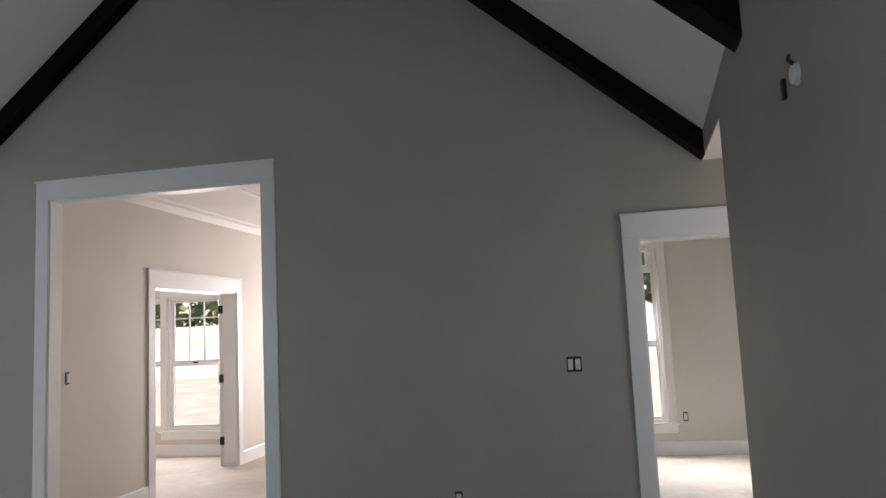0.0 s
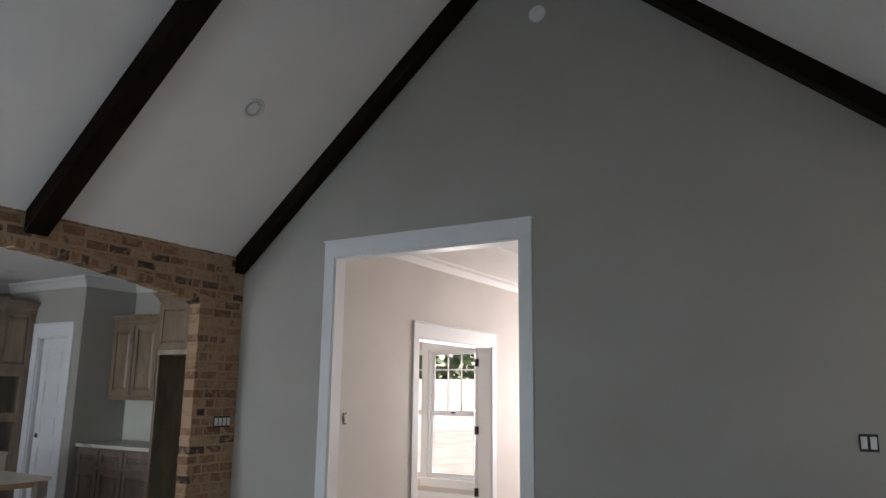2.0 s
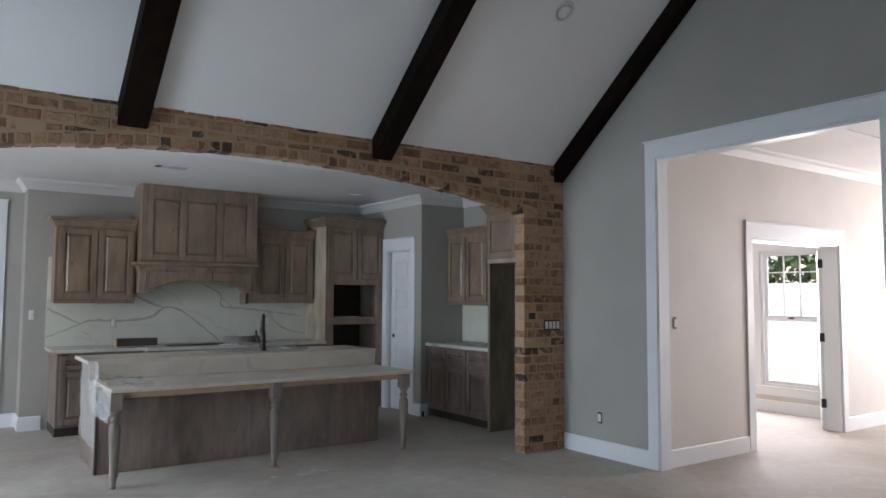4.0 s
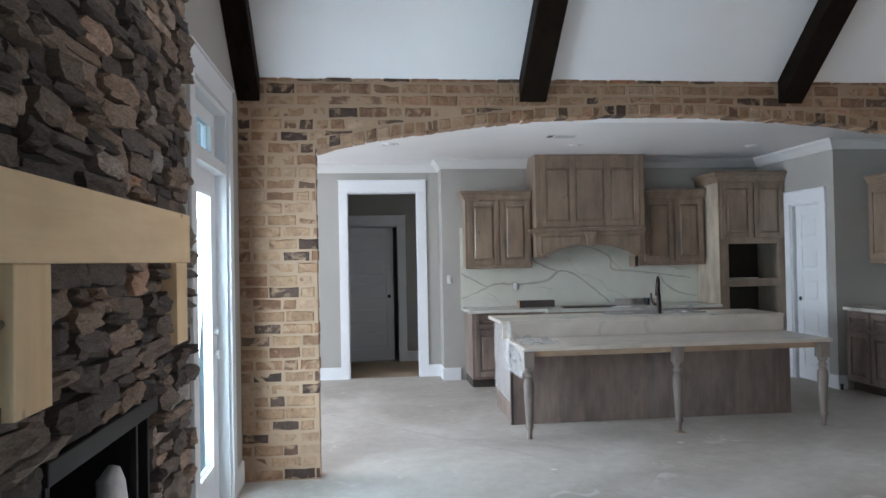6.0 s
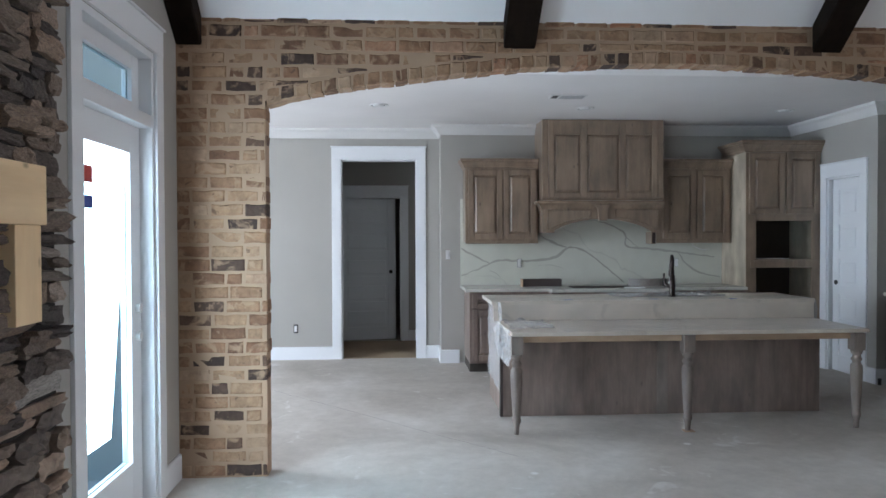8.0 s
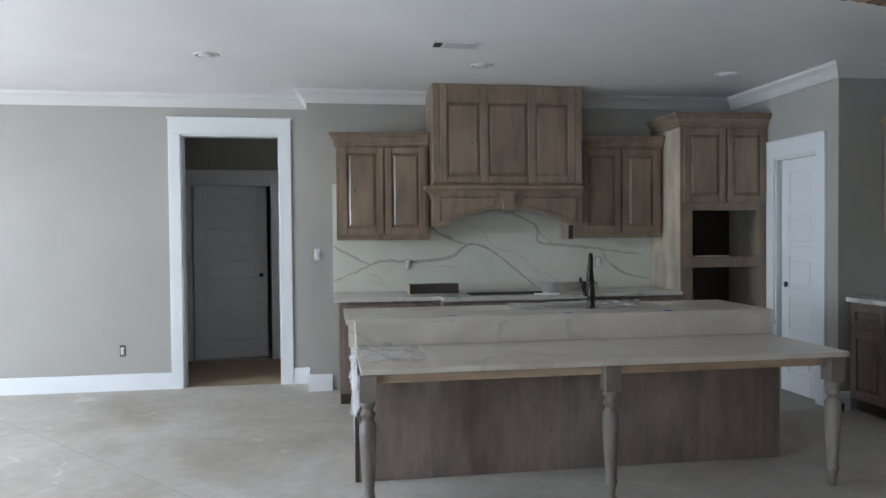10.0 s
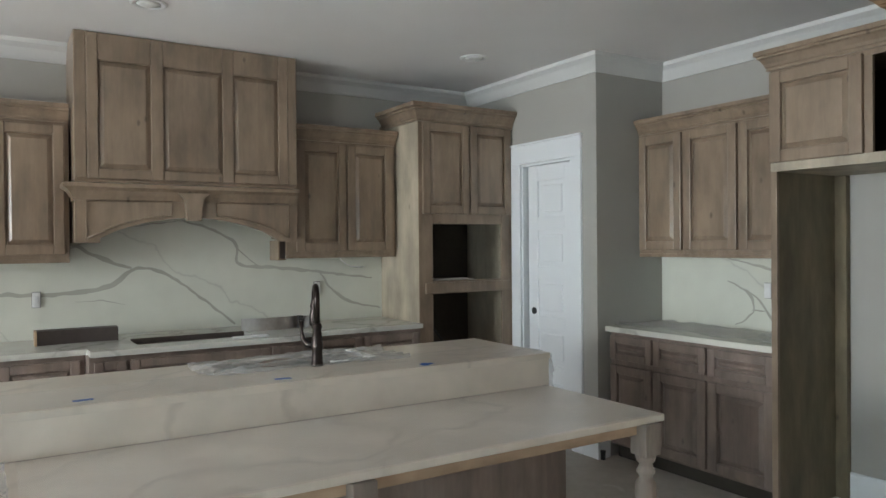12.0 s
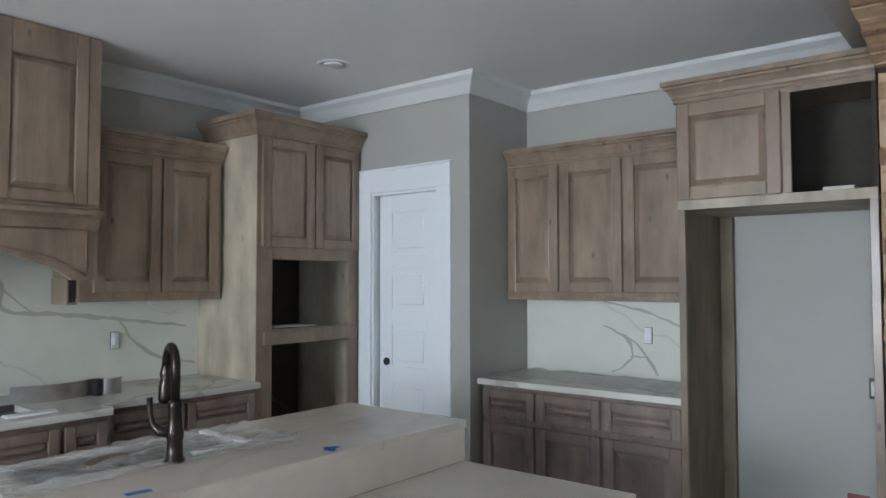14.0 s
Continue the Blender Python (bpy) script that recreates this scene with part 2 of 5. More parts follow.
def rock_mat():
    m, nt, p = mat("rough_fieldstone", 0.85)
    own, v = own_random(nt)
    tone = ramp(nt, own, [(0.0, (0.07, 0.064, 0.062)), (0.3, (0.135, 0.115, 0.102)), (0.6, (0.22, 0.176, 0.14)), (0.86, (0.32, 0.24, 0.185)), (0.93, (0.30, 0.295, 0.28)), (1.0, (0.5, 0.30, 0.19))])
    a = node(nt, "ShaderNodeTexNoise", Scale=11.0, Detail=7.0, Roughness=0.65, Distortion=0.5)
    nt.links.new(v, a.inputs["Vector"])
    col = mixed(nt, 0.9, tone, ramp(nt, a.outputs[0], [(0.28, (0.45, 0.45, 0.45)), (0.72, (1.7, 1.62, 1.52))]), "MULTIPLY")
    nt.links.new(col, p.inputs["Base Color"])
    bump(nt, p, a.outputs[0], 0.8, 0.010)
    return m


def glass_mat():
    m, nt, p = mat("window_glass", 0.02)
    p.inputs["Transmission Weight"].default_value = 1.0
    p.inputs["IOR"].default_value = 1.05
    return m


def tinted_glass():
    m = glass_mat()
    m.name = "cyan_tinted_glass"
    # cyan base colour tints the patio door panes
    m.node_tree.nodes["Principled BSDF"].inputs["Base Color"].default_value = (0.62, 0.86, 0.90, 1)
    return m


def film_mat():
    """Thin clear sheeting with creases."""
    m, nt, p = mat("clear_plastic_sheet", 0.22)
    p.inputs["Base Color"].default_value = (0.85, 0.86, 0.86, 1)
    p.inputs["Alpha"].default_value = 0.34
    n = node(nt, "ShaderNodeTexNoise", Scale=22.0, Detail=4.0, Distortion=2.0)
    nt.links.new(coords(nt), n.inputs["Vector"])
    bump(nt, p, n.outputs[0], 0.9, 0.02)
    return m


CONCRETE, BRICK, ROCK, GLASS, FILM, TINTED = concrete(), brick_mat(), rock_mat(), glass_mat(), film_mat(), tinted_glass()
MORTAR = paint("buff_mortar", (0.385, 0.262, 0.172), 0.9, 0.16, 0.8)
GROUT = paint("dark_mortar", (0.03, 0.028, 0.026), 0.95, 0.2, 0.8)


# ---- mesh helpers ----
def box(bm, x0, x1, y0, y1, z0, z1, bevel=0.0):
    x0, x1, y0, y1, z0, z1 = min(x0, x1), max(x0, x1), min(y0, y1), max(y0, y1), min(z0, z1), max(z0, z1)
    r = bmesh.ops.create_cube(bm, size=1, matrix=Matrix.LocRotScale(((x0 + x1) / 2, (y0 + y1) / 2, (z0 + z1) / 2), None, (x1 - x0, y1 - y0, z1 - z0)))
    if bevel:
        edges = {e for v in r["verts"] for e in v.link_edges}
        bmesh.ops.bevel(bm, geom=list(edges), offset=bevel, segments=2, affect="EDGES", profile=0.5)
    return bm


def boxed(*a, **k):
    return box(bmesh.new(), *a, **k)


def prism(bm, pts, axis, a0, a1):
    """A flat polygon pushed along an axis. axis x: points are (y, z); y: (x, z); z: (x, y)."""
    def put(p, a):
        return {"x": (a, *p), "y": (p[0], a, p[1]), "z": (*p, a)}[axis]
    lo, hi = [bm.verts.new(put(p, a0)) for p in pts], [bm.verts.new(put(p, a1)) for p in pts]
    n = len(pts)
    bm.faces.new(lo), bm.faces.new(hi)
    for i in range(n):
        bm.faces.new((lo[i], lo[(i + 1) % n], hi[(i + 1) % n], hi[i]))
    bmesh.ops.recalc_face_normals(bm, faces=bm.faces)
    return bm


def sweep(bm, profile, path):
    """A moulding: profile of (out, z) drawn along a plan path; out is to the path's left, corners mitred."""
    rings = []
    for i, p in enumerate(path):
        ns = []
        for a, b in ((i - 1, i), (i, i + 1)):
            if 0 <= a and b < len(path):
                d = (Vector(path[b]) - Vector(path[a])).normalized()
                ns.append(Vector((-d.y, d.x)))
        m = ns[0] if len(ns) == 1 else (ns[0] + ns[1]) / (1 + ns[0].dot(ns[1]))
        rings.append([bm.verts.new((p[0] + m.x * o, p[1] + m.y * o, z)) for o, z in profile])
    n = len(profile)
    for a, b in zip(rings, rings[1:]):
        for i in range(n):
            bm.faces.new((a[i], a[(i + 1) % n], b[(i + 1) % n], b[i]))
    bm.faces.new(rings[0]), bm.faces.new(rings[-1])
    bmesh.ops.recalc_face_normals(bm, faces=bm.faces)
    return bm


def lathe(bm, profile, centre, seg=24, caps=True):
    """profile: (radius, z) from bottom to top."""
    rings = [[bm.verts.new((centre[0] + r * math.cos(2 * math.pi * k / seg), centre[1] + r * math.sin(2 * math.pi * k / seg), centre[2] + z)) for k in range(seg)] for r, z in profile]
    for a, b in zip(rings, rings[1:]):
        for k in range(seg):
            bm.faces.new((a[k], a[(k + 1) % seg], b[(k + 1) % seg], b[k])).smooth = True
    if caps:
        bm.faces.new(rings[0]), bm.faces.new(rings[-1])
    bmesh.ops.recalc_face_normals(bm, faces=bm.faces)
    return bm


def tube(bm, pts, radius, seg=12):
    """A round bar along points."""
    pts = [Vector(p) for p in pts]
    rings = []
    for i, p in enumerate(pts):
        d = (pts[min(i + 1, len(pts) - 1)] - pts[max(i - 1, 0)]).normalized()
        side = d.cross(Vector((0.31, 0.95, 0.02))).normalized()
        up = side.cross(d)
        r = radius[i] if isinstance(radius, (list, tuple)) else radius
        rings.append([bm.verts.new(p + r * (math.cos(2 * math.pi * k / seg) * side + math.sin(2 * math.pi * k / seg) * up)) for k in range(seg)])
    for a, b in zip(rings, rings[1:]):
        for k in range(seg):
            bm.faces.new((a[k], a[(k + 1) % seg], b[(k + 1) % seg], b[k])).smooth = True
    bm.faces.new(rings[0]), bm.faces.new(rings[-1])
    bmesh.ops.recalc_face_normals(bm, faces=bm.faces)
    return bm


def mesh_of(name, bm, material):
    me = bpy.data.meshes.new(name)
    bm.to_mesh(me)
    bm.free()
    me.materials.append(material)
    return me


def root_of(ob):
    while ob.parent:
        ob = ob.parent
    return ob


def part(name, bm, material, parent, label=""):
    """One mesh, drawn in world places, as a child of a thing or of a part."""
    bmesh.ops.translate(bm, verts=bm.verts, vec=-root_of(parent).location)
    ob = new(name, mesh_of(name, bm, material))
    ob.parent = parent
    return tagged(ob, label)


def thing(name, at, label, category, group="", kind=""):
    ob = new(name)
    ob.location = at
    ob.empty_display_size = 0.1
    return tagged(ob, label, category, group, kind)


def solid(name, bm, material, label, category, group="", kind=""):
    """A thing of one mesh."""
    return tagged(new(name, mesh_of(name, bm, material)), label, category, group, kind)


def structure(name, bm, material, label):
    return solid(name, bm, material, label, name.split("_")[0], "", "structure")


def wall(axis, face, back, u0, u1, z0, z1, holes=()):
    """A wall with openings cut through it; axis: the one it stands across. holes: (u0, u1, z0, z1)."""
    bm = bmesh.new()
    us = sorted({u0, u1, *(h[0] for h in holes), *(h[1] for h in holes)})
    zs = sorted({z0, z1, *(h[2] for h in holes), *(h[3] for h in holes)})
    for a, b in zip(us, us[1:]):
        run = None
        for c, d in zip(zs, zs[1:]):
            um, zm = (a + b) / 2, (c + d) / 2
            if any(h[0] < um < h[1] and h[2] < zm < h[3] for h in holes):
                if run:
                    put_wall(bm, axis, face, back, a, b, *run)
                run = None
            else:
                run = (run[0], d) if run else (c, d)
        if run:
            put_wall(bm, axis, face, back, a, b, *run)
    return bm


def put_wall(bm, axis, face, back, a, b, c, d):
    if axis == "x":
        box(bm, face, back, a, b, c, d)
    else:
        box(bm, a, b, face, back, c, d)


# ---- the place: plan numbers ----
XW, XE, YS, YN = -5.40, 0.87, -0.79, 5.45      # great room
RIDGE, EAVE, SLOPE = -2.25, 2.82, 0.85
EAVE_E = 2.75
PEAK = EAVE + SLOPE * (RIDGE - XW)
KC = 2.785                                       # kitchen ceiling
HC = 2.605                                      # hall ceiling
BT = 0.14                                       # brick wall's thickness

# ---- large structure ----
floor_bm = boxed(-13.2, 3.2, -4.6, 12.8, -0.15, 0)
structure("floor", floor_bm, CONCRETE, "bare dusty concrete slab floor with white plaster spatter")
bm = bmesh.new()
tube(bm, [(-9.69 + 3.99 * k / 14 + random.uniform(-.012, .012), -2.2 + 3.55 * k / 14 + random.uniform(-.012, .012), -0.0005) for k in range(15)], 0.0016, 5)
solid("floor_crack", bm, plain("crack_grey", (0.2, 0.18, 0.16), 0.9), "thin hairline crack in the concrete slab", "crack", "", "structure")


def gable(name, y0, y1, holes, material, label):
    bm = wall("y", y0, y1, XW - BT, XE + 0.12, 0, 2.95, holes)
    top = 2.95
    prism(bm, [(XW - 0.0 + (top - EAVE - 0.05) / SLOPE, top), (XE - (top - EAVE_E - 0.05) / SLOPE, top), (RIDGE, PEAK + 0.05)], "y", y0, y1)
    return structure(name, bm, material, label)


A0, A1, AZ = -4.245, -2.36, 2.735          # cased opening to the study
B0, B1, BZ = 0.405, 1.215, 2.085           # bedroom doorway
gable("wall_north", YN, YN + 0.14, [(A0, A1, 0, AZ), (B0, 1.02, 0, BZ)], GREY_WALL, "tall gable wall in flat greige paint")
PD = [(-5.0, -4.04), (-1.66, -0.67)]       # patio doors, either side of the fireplace
gable("wall_south", YS, YS - 0.16, [(a, b, 0, 2.50) for a, b in PD] + [(-3.17, -2.25, 0.30, 0.96)], GREY_WALL, "gable wall round the fireplace and glass doors")
SKEW = 0.058                                    # the side wall runs slightly out of square
bm = wall("x", XE, XE + 0.12, YS, YN, 0, EAVE + 0.3, [(4.40, YN, 0, HC)])
for v in bm.verts:
    v.co.x -= SKEW * (YN - v.co.y)
structure("wall_east", bm, GREY_WALL, "greige side wall with an opening to a hall")
for nm, s in (("ceiling_west", 1), ("ceiling_east", -1)):
    e = XW - 0.3 if s > 0 else XE + 0.3
    ez = EAVE - 0.3 * SLOPE if s > 0 else PEAK - (e - RIDGE) * (PEAK - EAVE_E) / (XE - RIDGE)
    bm = prism(bmesh.new(), [(e, ez), (RIDGE, PEAK), (RIDGE, PEAK + 0.18), (e, ez + 0.18)], "y", YS - 0.2, YN + 0.2)
    structure(nm, bm, CEIL, "white sloped plaster ceiling of the vault")

# hall beside the great room
structure("wall_hall", wall("x", 2.3, 2.42, 3.2, YN + 0.14, 0, 2.8, [(3.95, 5.05, 0.9, 2.1)]), GREY_WALL, "greige hall wall")
structure("wall_hall_south", wall("y", 3.3, 3.18, 1.02, 2.3, 0, 2.8), GREY_WALL, "greige hall end wall")
structure("wall_hall_north", wall("y", YN, YN + 0.14, 1.02, 2.42, 0, 2.8, [(1.02, B1, 0, BZ)]), GREY_WALL, "greige hall wall beside the doorway")
structure("ceiling_hall", boxed(XE + 0.06, 2.42, 3.2, YN, HC, 2.8), CEIL, "flat white hall ceiling")

structure("trim_hall_soffit", prism(bmesh.new(), [(XE - SKEW * (YN - 4.40) + 0.003, 4.40), (XE + 0.2, 4.40), (XE + 0.2, YN - 0.001), (XE + 0.003, YN - 0.001)], "z", HC - 0.008, HC - 0.001), CEIL, "white soffit over the hall opening")

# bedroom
structure("wall_bedroom_north", wall("y", 9.05, 9.2, -0.6, 2.6, 0, 2.9, [(-0.13, 0.83, 0.36, 2.36)]), DAYLIT_GREIGE, "greige bedroom wall with a tall window, paled by painted daylight")
structure("wall_bedroom_west", wall("x", -0.6, -0.46, YN + 0.14, 9.05, 0, 2.9), DAYLIT_GREIGE, "plain greige bedroom wall, paled by painted daylight")
structure("wall_bedroom_east", wall("x", 2.45, 2.6, YN + 0.14, 9.05, 0, 2.9), DAYLIT_GREIGE, "plain greige bedroom wall, paled by painted daylight")
structure("ceiling_bedroom", boxed(-0.6, 2.6, YN + 0.14, 9.2, 2.75, 2.9), CEIL, "flat white bedroom ceiling")

# study and office
AX, AT = -4.26, 0.21
C0, C1, CZ = 6.92, 8.66, 2.10
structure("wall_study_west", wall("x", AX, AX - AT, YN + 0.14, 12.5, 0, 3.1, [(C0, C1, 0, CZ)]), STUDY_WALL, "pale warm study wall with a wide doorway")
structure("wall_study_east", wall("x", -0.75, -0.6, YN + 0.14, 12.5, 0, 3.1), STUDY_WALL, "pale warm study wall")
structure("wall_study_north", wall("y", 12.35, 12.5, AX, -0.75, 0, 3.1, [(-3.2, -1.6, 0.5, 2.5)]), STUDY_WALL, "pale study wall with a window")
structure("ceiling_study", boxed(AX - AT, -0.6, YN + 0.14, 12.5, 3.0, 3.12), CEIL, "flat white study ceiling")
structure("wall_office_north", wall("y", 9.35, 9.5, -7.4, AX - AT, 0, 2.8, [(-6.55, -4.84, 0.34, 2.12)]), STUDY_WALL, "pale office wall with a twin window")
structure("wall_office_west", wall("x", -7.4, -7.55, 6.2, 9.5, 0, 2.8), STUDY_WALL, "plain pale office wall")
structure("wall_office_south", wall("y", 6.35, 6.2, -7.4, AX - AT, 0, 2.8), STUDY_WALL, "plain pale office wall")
structure("ceiling_office", boxed(-7.55, AX - AT, 6.2, 9.5, 2.75, 2.9), CEIL, "flat white office ceiling")

# kitchen
KX, DX = -9.34, -9.71
D0, D1, DZ = -0.135, 0.79, 2.42
PY, PX, BY = 5.285, -7.765, 5.95
structure("wall_nook_west", wall("x", DX, DX - 0.14, -4.3, 1.06, 0, 2.95, [(D0, D1, 0, DZ)]), GREY_WALL, "greige kitchen wall with a cased doorway")
structure("wall_kitchen_west", boxed(KX, DX - 0.14, 1.06, PY + 0.12, 0, 2.95), GREY_WALL, "greige wall behind the range cabinets")
structure("wall_pantry", wall("y", PY, PY + 0.12, KX, PX, 0, 2.95, [(-8.60, -8.01, 0, 2.11)]), GREY_WALL, "greige wall with the pantry door")
structure("wall_pantry_side", wall("x", PX, PX - 0.12, PY + 0.12, BY, 0, 2.95), GREY_WALL, "greige return wall beside the pantry")
structure("wall_kitchen_north", wall("y", BY, BY + 0.14, PX - 0.12, XW, 0, 2.95), GREY_WALL, "greige wall behind the fridge space")
# unseen pantry shell, added so no sun leaks in round the pantry door
structure("wall_pantry_back", wall("x", -9.34, -9.2, PY + 0.12, 7.0, 0, 2.95), GREY_WALL, "plain unseen pantry wall, added to block the sun")
structure("wall_pantry_end", wall("y", 6.9, 7.0, -9.2, PX, 0, 2.95), GREY_WALL, "plain unseen pantry wall, added to block the sun")
structure("wall_pantry_east", wall("x", PX - 0.12, PX, BY + 0.14, 7.0, 0, 2.95), GREY_WALL, "plain unseen pantry wall, added to block the sun")
structure("ceiling_pantry", boxed(-9.34, PX, BY + 0.14, 7.0, KC, 2.93), CEIL, "flat unseen pantry ceiling, added to block the sun")
structure("wall_kitchen_east", wall("x", XW - 0.002, XW - BT - 0.02, YN + 0.14, BY, 0, 2.95), GREY_WALL, "short greige wall behind the brick pier")
structure("wall_nook_east", wall("x", XW - BT, XW, -4.3, YS - 0.16, 0, 2.95), GREY_WALL, "plain nook wall")
structure("wall_nook_south", wall("y", -4.3, -4.45, DX - 0.14, XW, 0, 2.95, [(-8.1, -5.7, 0.55, 2.4)]), GREY_WALL, "greige nook wall with a wide window")
structure("ceiling_kitchen", boxed(DX - 0.14, XW - BT + 0.01, -4.45, BY + 0.14, KC, 2.93), CEIL, "flat white kitchen ceiling")

# back hall beyond the kitchen doorway
HX = -11.2
E0, E1, EZ = -0.33, 0.60, 2.05
structure("wall_back_hall", wall("x", HX, HX - 0.12, -1.6, 2.2, 0, 2.95, [(E0, E1, 0, EZ)]), GREY_WALL, "shaded greige back hall wall")
structure("wall_back_hall_south", wall("y", -1.2, -1.34, HX, DX - 0.14, 0, 2.95), GREY_WALL, "plain back hall wall")
structure("wall_back_hall_north", wall("y", 1.5, 1.64, HX, DX - 0.14, 0, 2.95), GREY_WALL, "plain back hall wall")
structure("ceiling_back_hall", boxed(HX - 0.12, DX - 0.14, -1.6, 2.2, KC, 2.93), CEIL, "flat white back hall ceiling")
structure("wall_closet", wall("x", -12.7, -12.8, -1.6, 2.2, 0, 2.95), GREY_WALL, "plain wall of a dark room beyond")
structure("ceiling_closet", boxed(-12.8, HX - 0.12, -1.6, 2.2, KC, 2.93), CEIL, "flat ceiling of a dark room beyond")
structure("wall_closet_south", wall("y", -1.2, -1.34, -12.8, HX - 0.12, 0, 2.95), GREY_WALL, "plain wall of a dark room")
structure("wall_closet_north", wall("y", 1.5, 1.64, -12.8, HX - 0.12, 0, 2.95), GREY_WALL, "plain wall of a dark room")

structure("floor_paper", boxed(HX + 0.01, DX - 0.02, -1.19, 1.49, 0.001, 0.004), paint("brown_builders_paper", (0.34, 0.25, 0.165), 0.9, 0.2, 0.4), "brown builder's paper laid over the back hall floor")

# ---- mouldings ----
BASE = [(0, 0), (0.016, 0), (0.016, 0.145), (0.010, 0.155), (0, 0.155)]
CROWN = [(0, -0.105), (0.012, -0.105), (0.022, -0.088), (0.055, -0.045), (0.085, -0.022), (0.092, 0), (0, 0)]


def skirting(name, path, label="white painted baseboard"):
    return structure(name, sweep(bmesh.new(), BASE, path), TRIM, label)


def cornice(name, path, z, k=1.0):
    return structure(name, sweep(bmesh.new(), [(o * k, z + d * k) for o, d in CROWN], path), SHADED_CROWN, "white painted crown moulding")


CW = 0.105
skirting("baseboard_north_a", [(A0 - CW, YN), (XW + 0.004, YN)])
skirting("baseboard_north_b", [(B0 - CW, YN), (A1 + CW, YN)])
skirting("baseboard_east", [(XE - SKEW * (YN - YS), YS), (XE - SKEW * (YN - 4.40), 4.40)])
skirting("baseboard_south", [(XW + 0.004, YS), (-5.105, YS)])
skirting("baseboard_nook", [(DX, D0 - CW), (DX, -4.3)])
skirting("baseboard_kitchen", [(KX, 1.27), (KX, 1.06), (DX, 1.06), (DX, D1 + CW)])
skirting("baseboard_pantry", [(PX, PY + 0.1), (PX, PY), (-7.905, PY)])
skirting("baseboard_study_a", [(AX, C0 - CW), (AX, YN + 0.14)])
skirting("baseboard_study_b", [(AX, 12.35), (AX, C1 + CW)])
skirting("baseboard_office", [(AX - AT, 9.35), (-7.4, 9.35)])
skirting("baseboard_bedroom", [(2.45, 9.05), (-0.46, 9.05)])
skirting("baseboard_hall", [(HX, 1.5), (HX, E1 + CW)])
skirting("baseboard_fridge", [(XW - 0.2, BY), (-6.40, BY)])
cornice("trim_crown_kitchen", [(XW - BT, BY), (PX, BY), (PX, PY), (KX, PY), (KX, 1.06), (DX, 1.06), (DX, -4.3)], KC, 1.1)
cornice("trim_crown_study", [(AX, 12.35), (AX, YN + 0.14)], 3.0)
bm = boxed(-3.35, -3.23, YN + 0.3, 12.3, 2.985, 3.0, bevel=0.004)
structure("trim_study_ceiling", bm, TRIM, "white flat trim strip on the study ceiling")


def casing(name, axis, face, s, u0, u1, top, head=0.145, side=CW, jamb=0.14, label="white painted door casing"):
    """Flat casing with a capped head round an opening, and the jamb lining. s: the side the casing stands on."""
    ob = thing(name, (face, u0, 0) if axis == "x" else (u0, face, 0), label, "door casing", "", "structure")
    def b(a, c, z0, z1, d0, d1, bev=0.003):
        return boxed(face + s * d0, face + s * d1, a, c, z0, z1, bevel=bev) if axis == "x" else boxed(a, c, face + s * d0, face + s * d1, z0, z1, bevel=bev)
    part("side_casing", b(u0 - side, u0 + 0.006, 0, top, 0.0, 0.02), TRIM, ob)
    part("side_casing", b(u1 - 0.006, u1 + side, 0, top, 0.0, 0.02), TRIM, ob)
    part("head_casing", b(u0 - side, u1 + side, top, top + head, 0.0, 0.022), TRIM, ob)
    part("head_cap", b(u0 - side - 0.012, u1 + side + 0.012, top + head, top + head + 0.014, 0.0, 0.034), TRIM, ob)
    part("jamb", b(u0, u0 + 0.018, 0, top, -jamb, -0.002, 0.001), TRIM, ob)
    part("jamb", b(u1 - 0.018, u1, 0, top, -jamb, -0.002, 0.001), TRIM, ob)
    part("jamb", b(u0 + 0.018, u1 - 0.018, top - 0.018, top, -jamb, -0.002, 0.001), TRIM, ob)
    return ob


casing("trim_casing_study", "y", YN, -1, A0, A1, AZ)
casing("trim_casing_bedroom", "y", YN, -1, B0, B1, BZ, head=0.165)
casing("trim_casing_kitchen", "x", DX, 1, D0, D1, DZ, jamb=0.14)
casing("trim_casing_pantry", "y", PY, -1, -8.60, -8.01, 2.11, jamb=0.12)
casing("trim_casing_office", "x", AX, 1, C0, C1, CZ, jamb=AT, head=0.16)
casing("trim_casing_closet", "x", HX, 1, E0, E1, EZ, jamb=0.12)


# ---- beams ----
def slope_beam(side, y0, y1):
    """A box beam that follows the slope from the wall to the ridge."""
    e = XW + 0.001 if side > 0 else XE - SKEW * (YN - (y0 + y1) / 2) - 0.001
    r, ez = RIDGE, EAVE if side > 0 else PEAK - (PEAK - EAVE_E) / (XE - RIDGE) * (e - RIDGE)
    drop = 0.175
    bm = prism(bmesh.new(), [(e, ez + 0.01), (r, PEAK + 0.01), (r, PEAK - drop), (e, ez - drop + 0.01)], "y", y0, y1)
    bmesh.ops.bevel(bm, geom=[g for g in bm.edges if abs(g.verts[0].co.y - g.verts[1].co.y) < 1e-4], offset=0.006, segments=1, affect="EDGES")
    ob = solid("ceiling_beam", bm, BEAM, "dark stained timber beam on the sloped ceiling", "ceiling beam", "vault beams")
    return ob


for y0, y1 in ((YS + 0.002, YS + 0.158), (1.22, 1.42), (3.215, 3.41), (5.312, YN - 0.002)):
    slope_beam(1, y0, y1)
for y0, y1 in ((YS + 0.002, YS + 0.158), (1.43, 1.63), (3.43, 3.63), (5.26, YN - 0.002)):
    slope_beam(-1, y0, y1)
